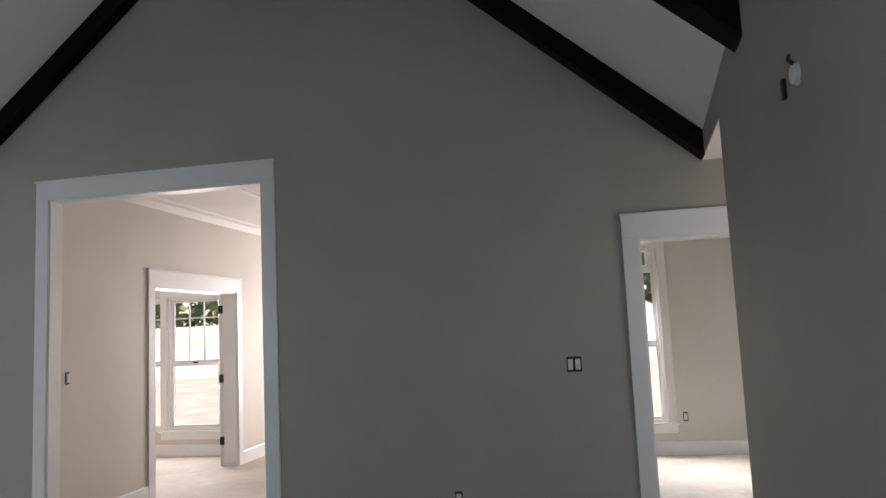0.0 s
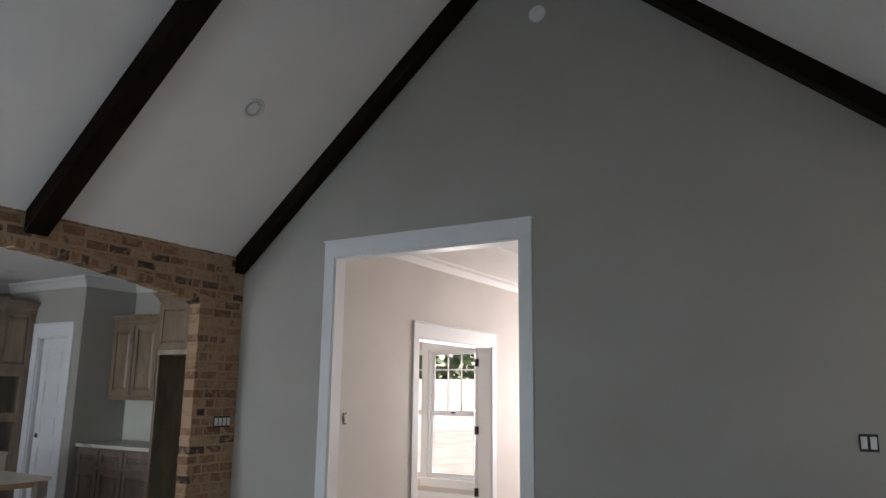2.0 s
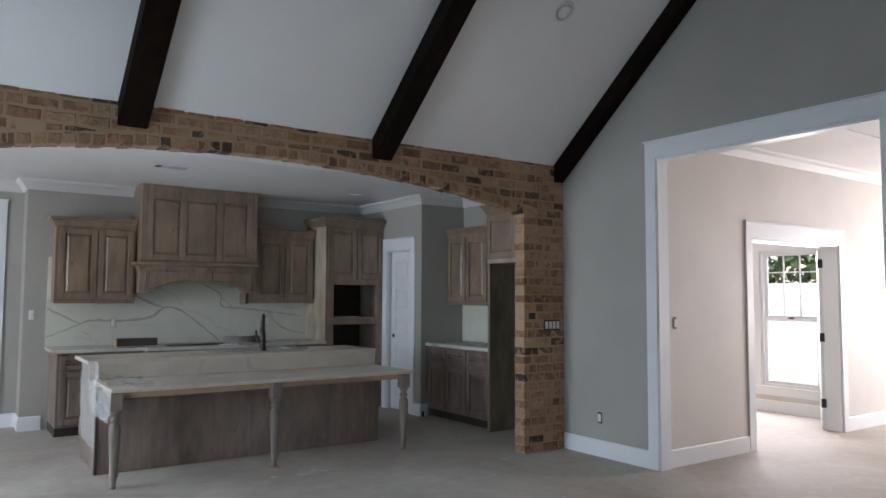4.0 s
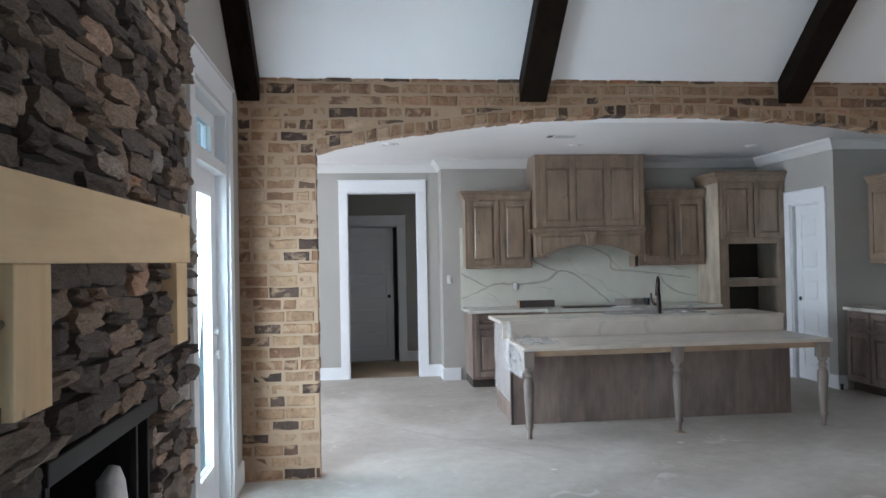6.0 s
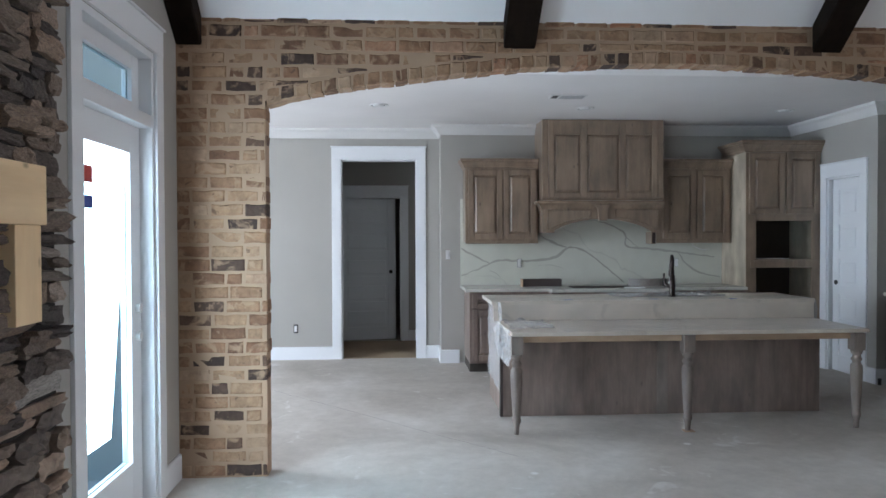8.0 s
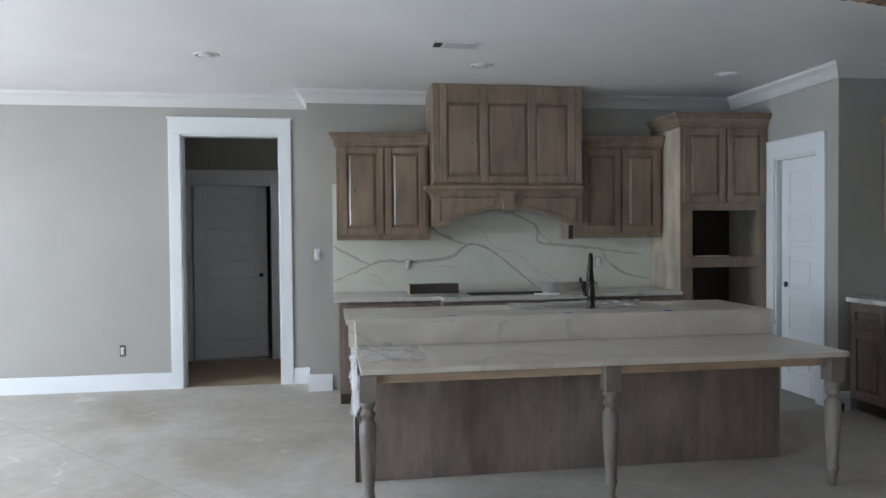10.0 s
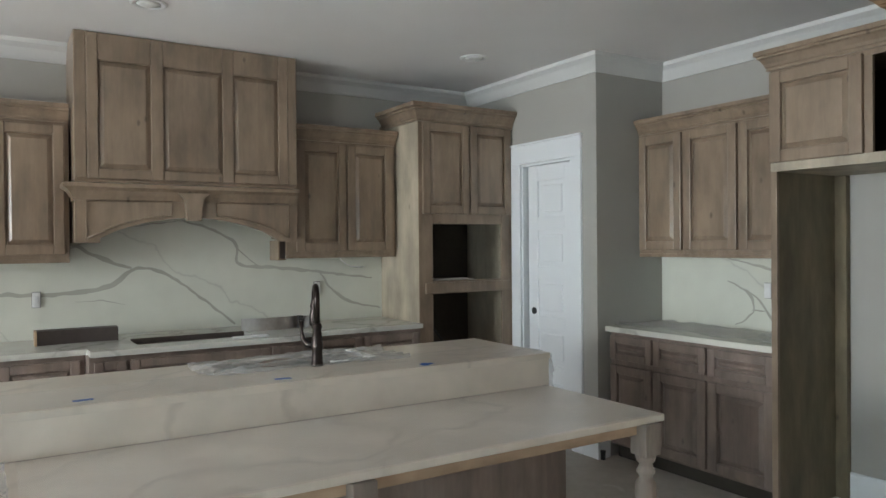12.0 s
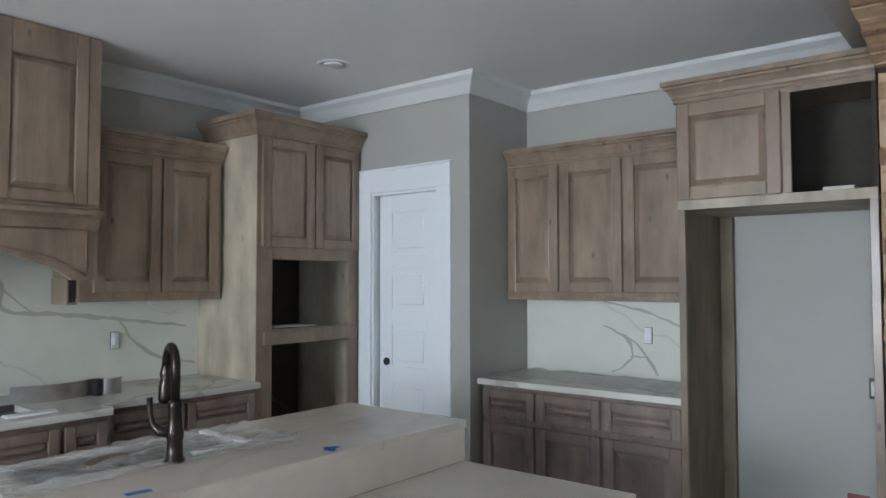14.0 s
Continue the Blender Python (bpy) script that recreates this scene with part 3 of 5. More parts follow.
solid("ridge_beam", boxed(RIDGE - 0.13, RIDGE + 0.13, YS + 0.16, YN - 0.14, PEAK - 0.30, PEAK + 0.03, bevel=0.006), BEAM, "dark stained ridge beam along the vault's peak", "ceiling beam")

# ---- doors and windows ----
def panel_door(name, at, width, height, turn, label, knob=None, thick=0.04, hinges=False, material=TRIM):
    """A five-panel door whose hinge edge stands at the place given; at turn 0 it runs along +x and faces -y."""
    ob = thing(name, at, label, "door", "", "structure")
    ob.rotation_euler = (0, 0, radians(turn))
    def b(x0, x1, z0, z1, d, bev=0.004):
        return lambda: box(bmesh.new(), x0, x1, -d / 2, d / 2, z0, z1, bevel=bev)
    def put(nm, bm, m):
        o = new(nm, mesh_of(nm, bm, m))
        o.parent = ob
        return o
    st, n = 0.11, 5
    put("stile", b(0, st, 0.008, height, thick)(), material)
    put("stile", b(width - st, width, 0.008, height, thick)(), material)
    gap = (height - 0.008 - 0.12 - 0.18) / n
    z = 0.008
    for k in range(n + 1):
        h = 0.18 if k == 0 else (0.12 if k == n else 0.10)
        put("rail", b(st, width - st, z, z + h, thick - 0.001, 0.003)(), material)
        if k < n:
            top = height - 0.12 if k == n - 1 else z + h + (height - 0.308 - 0.4) / n
            p = put("panel", b(st, width - st, z + h, top, thick - 0.024, 0.001)(), material)
            f = put("raised_field", b(st + 0.035, width - st - 0.035, z + h + 0.035, top - 0.035, thick - 0.008, 0.007)(), material)
            f.parent = p
            z = top
    if knob:
        for s in (-1, 1):
            bm = bmesh.new()
            bmesh.ops.create_cone(bm, cap_ends=True, segments=20, radius1=0.027, radius2=0.024, depth=0.012, matrix=pose(width - 0.07, s * (thick / 2 + 0.003), knob, 90))
            put("latch_bore", bm, BLACK)
    if hinges:
        for hz in (0.25, 1.0, height - 0.22):
            put("hinge", box(bmesh.new(), -0.012, 0.03, -thick / 2 - 0.012, thick / 2 + 0.004, hz, hz + 0.1, bevel=0.003), BLACK)
    return ob


panel_door("door_pantry", (-8.03, PY + 0.06, 0), 0.53, 2.09, 180, "closed white five-panel pantry door without a knob", 0.97)
panel_door("door_closet", (HX - 0.06, -0.30, 0), 0.83, 2.03, 100, "white panel door standing ajar in the dark hall", 0.98)
panel_door("door_office", (AX - AT + 0.01, C1 - 0.03, 0), 0.80, 2.07, 119, "white panel door opened back, black hinges", None, 0.036, True)


def patio_door(name, x0, x1):
    """A full-glass exterior door with a transom above it, in the south wall."""
    ob = thing(name, (x0, YS, 0), "white full-glass patio door with a transom", "door", "", "structure")
    yb, yf = YS - 0.13, YS - 0.07
    b = lambda a, c, z0, z1, y0=yb, y1=yf, v=0.004: boxed(a, c, y0, y1, z0, z1, bevel=v)
    part("door_frame", b(x0, x0 + 0.035, 0, 2.5, YS - 0.16, YS), TRIM, ob)
    part("frame_post", b(x1 - 0.035, x1, 0, 2.5, YS - 0.16, YS), TRIM, ob)
    part("frame_head", b(x0 + 0.035, x1 - 0.035, 2.46, 2.5, YS - 0.16, YS), TRIM, ob)
    part("transom_bar", b(x0 + 0.035, x1 - 0.035, 2.08, 2.15, YS - 0.16, YS), TRIM, ob)
    a, c = x0 + 0.035, x1 - 0.035
    leaf = part("leaf", b(a, a + 0.14, 0.02, 2.08), TRIM, ob)
    part("stile", b(c - 0.14, c, 0.02, 2.08), TRIM, leaf)
    part("bottom_rail", b(a + 0.14, c - 0.14, 0.02, 0.28), TRIM, leaf)
    part("top_rail", b(a + 0.14, c - 0.14, 1.93, 2.08), TRIM, leaf)
    g = part("pane", b(a + 0.14, c - 0.14, 0.28, 1.93, YS - 0.105, YS - 0.095, 0), TINTED, leaf)
    g.visible_shadow = False
    t = part("transom_pane", b(a + 0.10, c - 0.10, 2.21, 2.38, YS - 0.105, YS - 0.095, 0), TINTED, ob)
    t.visible_shadow = False
    part("transom_sash", b(a, a + 0.10, 2.15, 2.46), TRIM, ob)
    part("transom_sash", b(c - 0.10, c, 2.15, 2.46), TRIM, ob)
    part("transom_sash", b(a + 0.1, c - 0.1, 2.15, 2.21), TRIM, ob)
    part("transom_sash", b(a + 0.1, c - 0.1, 2.38, 2.46), TRIM, ob)
    for k, z in enumerate((0.95, 1.10)):
        bm = bmesh.new()
        bmesh.ops.create_cone(bm, cap_ends=True, segments=18, radius1=0.028, radius2=0.024, depth=0.03, matrix=pose(a + 0.07, YS - 0.06, z, 90))
        part("lock_bore", bm, WHITE, leaf)
    casing("trim_casing_patio", "y", YS, 1, x0, x1, 2.50, jamb=0.01, label="white painted casing round the glass door")
    return ob


patio_door("door_patio_west", *PD[0])
patio_door("door_patio_east", *PD[1])
st = thing("door_sticker", (-4.42, YS - 0.09, 1.7), "small paper label stuck on the door glass", "sticker")
part("red_block", boxed(-4.40, -4.30, YS - 0.094, YS - 0.092, 1.74, 1.82), plain("red_ink", (0.5, 0.06, 0.05), 0.6), st)
part("blue_block", boxed(-4.40, -4.30, YS - 0.094, YS - 0.092, 1.62, 1.68), plain("blue_ink", (0.06, 0.1, 0.35), 0.6), st)


def sash_window(name, x0, x1, z0, z1, y, depth, transom=0.0, lites=3, label="white double-hung window", cased=True):
    """A double-hung window in a wall across y, seen from the south."""
    ob = thing(name, (x0, y, z0), label, "window", "", "structure")
    b = lambda a, c, p, q, y0=y + 0.03, y1=y + 0.10, v=0.003: boxed(a, c, y0, y1, p, q, bevel=v)
    part("window_frame", b(x0, x0 + 0.03, z0, z1, y, y + depth), TRIM, ob)
    part("window_frame", b(x1 - 0.03, x1, z0, z1, y, y + depth), TRIM, ob)
    part("window_frame", b(x0 + 0.03, x1 - 0.03, z1 - 0.03, z1, y, y + depth), TRIM, ob)
    part("window_sill", b(x0 + 0.03, x1 - 0.03, z0, z0 + 0.03, y, y + depth), TRIM, ob)
    a, c, top = x0 + 0.03, x1 - 0.03, z1 - 0.03
    if transom:
        t0 = top - transom
        part("transom_bar", b(a, c, t0 - 0.05, t0, y, y + depth), TRIM, ob)
        for u0, u1 in ((a, a + 0.09), (c - 0.09, c)):
            part("transom_sash", b(u0, u1, t0, top), TRIM, ob)
        part("pane", b(a + 0.09, c - 0.09, t0, top, y + 0.06, y + 0.066, 0), GLASS, ob).visible_shadow = False
        top = t0 - 0.05
    mid = (z0 + 0.03 + top) / 2
    for nm, p, q, yy in (("lower_sash", z0 + 0.03, mid, y + 0.03), ("upper_sash", mid, top, y + 0.062)):
        s = part(nm, b(a, a + 0.04, p, q, yy, yy + 0.03), TRIM, ob)
        part("sash_stile", b(c - 0.04, c, p, q, yy, yy + 0.03), TRIM, s)
        part("sash_rail", b(a + 0.04, c - 0.04, p, p + 0.035, yy, yy + 0.03), TRIM, s)
        part("sash_rail", b(a + 0.04, c - 0.04, q - 0.035, q, yy, yy + 0.03), TRIM, s)
        part("pane", b(a + 0.04, c - 0.04, p + 0.035, q - 0.035, yy + 0.012, yy + 0.017, 0), GLASS, s).visible_shadow = False
        if nm == "upper_sash" and lites:
            w = (c - a - 0.08) / lites
            for k in range(1, lites):
                part("muntin", b(a + 0.04 + k * w - 0.008, a + 0.04 + k * w + 0.008, p + 0.035, q - 0.035, yy + 0.004, yy + 0.026, 0.002), TRIM, s)
            part("muntin", b(a + 0.04, c - 0.04, q - 0.26, q - 0.244, yy + 0.005, yy + 0.025, 0.002), TRIM, s)
    part("sash_lock", boxed((a + c) / 2 - 0.03, (a + c) / 2 + 0.03, y + 0.02, y + 0.05, mid - 0.002, mid + 0.02, bevel=0.004), BLACK, ob)
    if cased:
        w = 0.1
        part("side_casing", boxed(x0 - w, x0, y - 0.02, y, z0, z1, bevel=0.003), TRIM, ob)
        part("side_casing", boxed(x1, x1 + w, y - 0.02, y, z0, z1, bevel=0.003), TRIM, ob)
        part("head_casing", boxed(x0 - w, x1 + w, y - 0.022, y, z1, z1 + 0.13, bevel=0.003), TRIM, ob)
        part("stool", boxed(x0 - w - 0.02, x1 + w + 0.02, y - 0.05, y, z0 - 0.025, z0, bevel=0.005), TRIM, ob)
        part("apron", boxed(x0 - w, x1 + w, y - 0.018, y, z0 - 0.12, z0 - 0.025, bevel=0.003), TRIM, ob)
    return ob


sash_window("window_bedroom", -0.13, 0.83, 0.36, 2.36, 9.05, 0.15, 0.17, 0, "tall white double-hung window with a transom")
sash_window("window_office_east", -5.64, -4.84, 0.34, 2.12, 9.35, 0.15, 0, 3, "white double-hung window with muntins above")
sash_window("window_office_west", -6.55, -5.69, 0.34, 2.12, 9.35, 0.15, 0, 3, "white double-hung window with muntins above", False)
structure("trim_office_mullion", boxed(-5.69, -5.64, 9.34, 9.5, 0.34, 2.12, bevel=0.003), TRIM, "white mullion between twin windows")
for k in range(3):
    sash_window("window_nook", -8.08 + k * 0.79, -8.08 + k * 0.79 + 0.77, 0.57, 2.38, -4.43, 0.13, 0, 3, "white nook window", False)
sash_window("window_study", -3.18, -1.62, 0.52, 2.48, 12.36, 0.13, 0, 3, "white study window", False)


# ---- sockets, switches, lamps, vents ----
def electrical(name, at, axis, s, gangs=1, devices=True, plate=BLACK, label="open black wall box with white devices", fill=1.0):
    ob = thing(name, at, label, "wall outlet")
    for k in range(gangs):
        o = (k - (gangs - 1) / 2) * 0.05
        w, h = (0.026, 0.052) if fill == 1.0 else (0.025, 0.050)
        def b(u0, u1, z0, z1, d0, d1, v):
            x, y, z = at
            return boxed(x + s * d0, x + s * d1, y + u0, y + u1, z + z0, z + z1, bevel=v) if axis == "x" else boxed(x + u0, x + u1, y + s * d0, y + s * d1, z + z0, z + z1, bevel=v)
        part("box", b(o - w, o + w, -h, h, -0.02, 0.003, 0.001), plate, ob)
        if not devices:
            continue
        part("device", b(o - 0.017 * fill, o + 0.017 * fill, -0.036 * fill, 0.036 * fill, 0.002, 0.012, 0.003), WHITE, ob)
        part("device_face", b(o - 0.011, o + 0.011, -0.024, 0.024, 0.010, 0.016, 0.003), WHITE, ob)
    return ob


electrical("light_switch", (-0.08, YN, 1.25), "y", -1, 2, label="open two-gang switch box on the gable wall")
electrical("wall_outlet", (-0.93, YN, 0.35), "y", -1, 1)
electrical("wall_outlet", (-4.93, YN, 0.36), "y", -1, 1)
electrical("wall_outlet", (DX, -0.68, 0.375), "x", 1, 1, label="open wall outlet near the baseboard")
electrical("wall_outlet", (KX + 0.022, 1.98, 1.165), "x", 1, 1, True, BLACK, label="white outlet on the veined backsplash", fill=1.32)
electrical("wall_outlet", (KX + 0.022, 3.86, 1.165), "x", 1, 1, True, BLACK, label="white outlet on the veined backsplash", fill=1.32)
electrical("wall_outlet", (-6.90, BY - 0.022, 1.18), "y", -1, 1, True, BLACK, label="white outlet on the veined backsplash", fill=1.32)
electrical("wall_outlet", (-5.72, BY, 0.965), "y", -1, 1, label="open outlet box in the fridge space")
electrical("light_switch", (AX, 5.70, 1.27), "x", 1, 1, label="white switch by the study opening")
electrical("wall_outlet", (1.02, 9.05, 0.42), "y", -1, 1, label="outlet low on the bedroom wall")
electrical("light_switch", (KX, 1.14, 1.27), "x", 1, 1, plate=WHITE, label="white switch on the kitchen wall")
sc = thing("cover_plate", (0.70, 2.56, 2.229), "white round cover plate high on the side wall", "cover plate")
bm = bmesh.new()
bmesh.ops.create_cone(bm, cap_ends=True, segments=28, radius1=0.034, radius2=0.03, depth=0.016, matrix=Matrix.Translation((0.694, 2.56, 2.229)) @ pose(0, 0, 0, 0, -90, 3.3))
part("plate", bm, WHITE, sc)
part("wire", tube(bmesh.new(), [(0.69, 2.55, 2.255), (0.675, 2.55, 2.27), (0.678, 2.548, 2.285)], 0.006, 8), BLACK, sc)
solid("wall_box", boxed(0.700, 0.725, 2.725, 2.752, 2.205, 2.27, bevel=0.002), BLACK, "open black box high on the side wall", "wall outlet")


def can_light(at, tilt, label="white recessed downlight, switched off"):
    ob = thing("recessed_light", at, label, "ceiling light", "recessed lights")
    m = pose(*at, 0, tilt, 0) @ Matrix.Translation(-Vector(at))
    bm = lathe(bmesh.new(), [(0.085, -0.008), (0.095, -0.004), (0.095, 0.0), (0.07, 0.0), (0.062, -0.004), (0.085, -0.008)], at, 32, False)
    bmesh.ops.transform(bm, matrix=m, verts=bm.verts)
    part("trim_ring", bm, WHITE, ob)
    bm = lathe(bmesh.new(), [(0.064, -0.003), (0.045, -0.012), (0.02, -0.016), (0.004, -0.017)], at, 32)
    bmesh.ops.transform(bm, matrix=m, verts=bm.verts)
    part("lens", bm, WHITE, ob, "frosted lens")
    return ob


for x, y in ((-8.09, 0.375), (-8.185, 2.465), (-8.245, 4.60)):
    can_light((x, y, KC), 0)
a = math.degrees(math.atan(SLOPE))
can_light((-4.24, 4.33, EAVE + SLOPE * (-4.24 - XW)), -a)
can_light((-0.35, 4.35, PEAK - (PEAK - EAVE_E) / (XE - RIDGE) * (-0.35 - RIDGE)), a)
gp = thing("cover_plate", (-2.18, YN, 4.63), "white round blank plate high on the gable", "cover plate")
bm = bmesh.new()
bmesh.ops.create_cone(bm, cap_ends=True, segments=32, radius1=0.075, radius2=0.07, depth=0.016, matrix=pose(-2.18, YN - 0.008, 4.63, 90))
part("plate", bm, WHITE, gp)
VENT = plain("grey_slat_paint", (0.5, 0.5, 0.5), 0.5)
vt = thing("ceiling_vent", (-7.57, 2.15, KC), "white metal ceiling register with slats", "vent")
part("frame", boxed(-7.65, -7.49, 1.97, 2.31, KC - 0.008, KC - 0.001, bevel=0.003), WHITE, vt)
for k in range(5):
    part("slat", boxed(-7.63 + k * 0.027, -7.62 + k * 0.027, 2.07, 2.29, KC - 0.014, KC - 0.006, bevel=0.002), VENT, vt)
part("damper", boxed(-7.63, -7.51, 1.99, 2.045, KC - 0.010, KC - 0.007), BLACK, vt, "dark open damper slot")
fb = thing("floor_box", (-4.04, 2.60, 0), "black round floor outlet stub in the slab", "floor outlet")
part("rim", lathe(bmesh.new(), [(0.075, 0), (0.075, 0.018), (0.06, 0.024), (0.05, 0.006)], (-4.04, 2.60, 0), 28), BLACK, fb)


# ---- cabinets ----
class Run:
    """Draws on a cabinet front: u along it, n outwards, z up. face 'x': looks to +x; 'y': looks to -y."""

    def __init__(self, face, plane):
        self.face, self.plane = face, plane

    def box(self, u0, u1, z0, z1, n0, n1, bevel=0.0, bm=None):
        bm = bm or bmesh.new()
        p = self.plane
        return box(bm, p + n0, p + n1, u0, u1, z0, z1, bevel) if self.face == "x" else box(bm, u0, u1, p - n0, p - n1, z0, z1, bevel)

    def field(self, u0, u1, z0, z1, low, high, inset):
        """A raised panel with sloping edges."""
        bm = bmesh.new()
        def v(u, z, n):
            return bm.verts.new((self.plane + n, u, z) if self.face == "x" else (u, self.plane - n, z))
        rings = [[v(a, c, n) for a, c in ((u0 + k, z0 + k), (u1 - k, z0 + k), (u1 - k, z1 - k), (u0 + k, z1 - k))] for k, n in ((0, low), (0.006, low + 0.002), (inset, high), (inset + 0.004, high))]
        for a, b in zip(rings, rings[1:]):
            for k in range(4):
                bm.faces.new((a[k], a[(k + 1) % 4], b[(k + 1) % 4], b[k]))
        bm.faces.new(rings[-1])
        bmesh.ops.recalc_face_normals(bm, faces=bm.faces)
        if sum((f.normal.x if self.face == "x" else -f.normal.y) for f in bm.faces) < 0:
            bmesh.ops.reverse_faces(bm, faces=bm.faces)
        return bm


def front(run, parent, name, u0, u1, z0, z1, material, frame=0.06, thick=0.024):
    """A framed door or drawer front with a raised middle."""
    d = part(name, run.box(u0 + 0.002, u1 - 0.002, z0 + 0.002, z1 - 0.002, 0.0008, 0.004), material, parent)
    for a in ((u0, u0 + frame, z0, z1), (u1 - frame, u1, z0, z1)):
        part("stile", run.box(*a, 0.001, thick, 0.005), material, d)
    for a in ((u0 + frame, u1 - frame, z0, z0 + frame), (u0 + frame, u1 - frame, z1 - frame, z1)):
        part("rail", run.box(*a, 0.001, thick - 0.001, 0.005), material, d)
    part("raised_panel", run.field(u0 + frame + 0.005, u1 - frame - 0.005, z0 + frame + 0.005, z1 - frame - 0.005, 0.006, thick - 0.002, min(0.027, (z1 - z0 - 2 * frame) * 0.3)), material, d)
    return d


def slab(xs, ys, z0, z1, keep):
    """One flat stone top of grid cells, those that keep() names."""
    bm = bmesh.new()
    grid = [[bm.verts.new((x, y, z0)) for y in ys] for x in xs]
    for i in range(len(xs) - 1):
        for j in range(len(ys) - 1):
            if keep((xs[i] + xs[i + 1]) / 2, (ys[j] + ys[j + 1]) / 2):
                bm.faces.new((grid[i][j], grid[i + 1][j], grid[i + 1][j + 1], grid[i][j + 1]))
    bmesh.ops.delete(bm, geom=[v for v in bm.verts if not v.link_faces], context="VERTS")
    up = bmesh.ops.extrude_face_region(bm, geom=list(bm.faces))
    bmesh.ops.translate(bm, vec=(0, 0, z1 - z0), verts=[g for g in up["geom"] if isinstance(g, bmesh.types.BMVert)])
    bmesh.ops.recalc_face_normals(bm, faces=bm.faces)
    return bm


CAB_CROWN = [(0, -0.022), (0.014, -0.022), (0.014, -0.006), (0.020, 0.0), (0.024, 0.014), (0.040, 0.040), (0.050, 0.046), (0.050, 0.057), (0.062, 0.061), (0.062, 0.085), (0.0, 0.085)]


def wall_cabinet(name, run, u0, u1, z0, z1, depth, doors, label, crown, material=ALDER):
    at = (run.plane, u0, z0) if run.face == "x" else (u0, run.plane, z0)
    ob = thing(name, at, label, "cabinet")
    part("body", run.box(u0, u1, z0, z1, -depth, 0, 0.003), material, ob)
    for a, b in doors:
        front(run, ob, "door", a, b, z0 + 0.03, z1 - 0.02, material)
    part("bottom_rail", run.box(u0, u1, z0 - 0.02, z0 + 0.004, -0.025, 0.004, 0.003), material, ob)
    part("crown", sweep(bmesh.new(), [(o, z1 + 0.02 + d) for o, d in CAB_CROWN], crown), material, ob, "stained crown moulding")
    return ob


UP = Run("x", -9.06)
wall_cabinet("wall_cabinet", UP, 1.32, 2.15, 1.42, 2.255, 0.275, [(1.355, 1.74), (1.755, 2.125)], "grey-brown knotty alder wall cabinet, two doors", [(-9.06, 2.15), (-9.06, 1.32), (KX + 0.004, 1.32)])
wall_cabinet("wall_cabinet", UP, 3.53, 4.405, 1.42, 2.255, 0.275, [(3.60, 3.985), (4.0, 4.375)], "grey-brown knotty alder wall cabinet beside the hood", [(-9.06, 4.405), (-9.06, 3.53)])
fb = thing("filler_block", (-9.1, 3.5, 1.39), "small open wooden end block under the hood", "block")
part("side", UP.box(3.472, 3.484, 1.388, 1.53, -0.20, -0.012, 0.002), ALDER, fb)
part("bottom", UP.box(3.484, 3.528, 1.388, 1.40, -0.20, -0.012, 0.002), ALDER, fb)
part("core", UP.box(3.484, 3.528, 1.40, 1.53, -0.20, -0.03), CUTWOOD, fb, "dark recessed core")

# range hood
HF = -8.885
hood = thing("range_hood", (HF, 2.85, 1.5), "panelled alder range hood up to the ceiling", "range hood")
H = Run("x", HF)
part("body", H.box(2.165, 3.54, 1.90, KC - 0.002, -0.45, 0, 0.004), ALDER, hood)
part("corner_post", H.box(2.165, 2.23, 1.905, KC - 0.004, 0.001, 0.018, 0.005), ALDER, hood)
part("corner_post", H.box(3.475, 3.54, 1.905, KC - 0.004, 0.001, 0.018, 0.005), ALDER, hood)
bm = bmesh.new()
for a in ((2.232, 2.295, 1.905, KC - 0.006), (2.595, 2.668, 1.905, KC - 0.006), (3.035, 3.105, 1.905, KC - 0.006), (3.41, 3.473, 1.905, KC - 0.006)):
    H.box(*a, 0.001, 0.022, 0.005, bm)
for a in ((2.295, 2.595), (2.668, 3.035), (3.105, 3.41)):
    H.box(*a, 1.905, 1.965, 0.001, 0.021, 0.005, bm)
    H.box(*a, 2.615, KC - 0.006, 0.001, 0.021, 0.005, bm)
part("face_frame", bm, ALDER, hood)
for a, b in ((2.295, 2.595), (2.668, 3.035), (3.105, 3.41)):
    part("raised_panel", H.field(a + 0.004, b - 0.004, 1.969, 2.611, 0.003, 0.017, 0.028), ALDER, hood)
part("shelf_moulding", sweep(bmesh.new(), [(0, 1.772), (0.008, 1.772), (0.010, 1.785), (0.018, 1.805), (0.036, 1.832), (0.056, 1.846), (0.066, 1.852), (0.066, 1.874), (0, 1.886)], [(HF, 3.54), (HF, 2.165), (KX + 0.3, 2.165)]), ALDER, hood)
arch = [(2.165, 1.90), (2.165, 1.52), (2.30, 1.52)]
for k in range(15):
    t = k / 14
    arch.append((2.30 + 1.085 * t, 1.545 + 0.13 * math.sin(math.pi * t) ** 0.75))
arch += [(3.415, 1.52), (3.54, 1.52), (3.54, 1.90)]
part("valance", prism(bmesh.new(), arch, "x", HF - 0.03, HF + 0.004), ALDER, hood, "arched valance board")
for s in (0, 1):
    bm = bmesh.new()
    f = (lambda y: y) if s == 0 else (lambda y: 5.705 - y)
    line = [(2.225, 1.545)] + [(2.31 + 0.40 * k / 8, 1.572 + 0.117 * math.sin(math.pi * (0.02 + 0.43 * k / 8)) ** 0.75) for k in range(9)]
    loop = line + [(2.715, 1.775), (2.225, 1.775)]
    pts = [Vector((HF + 0.01, f(y), z)) for y, z in loop]
    tube(bm, pts + [pts[0], pts[1]], 0.006, 8)
    part("bead", bm, ALDER, hood)
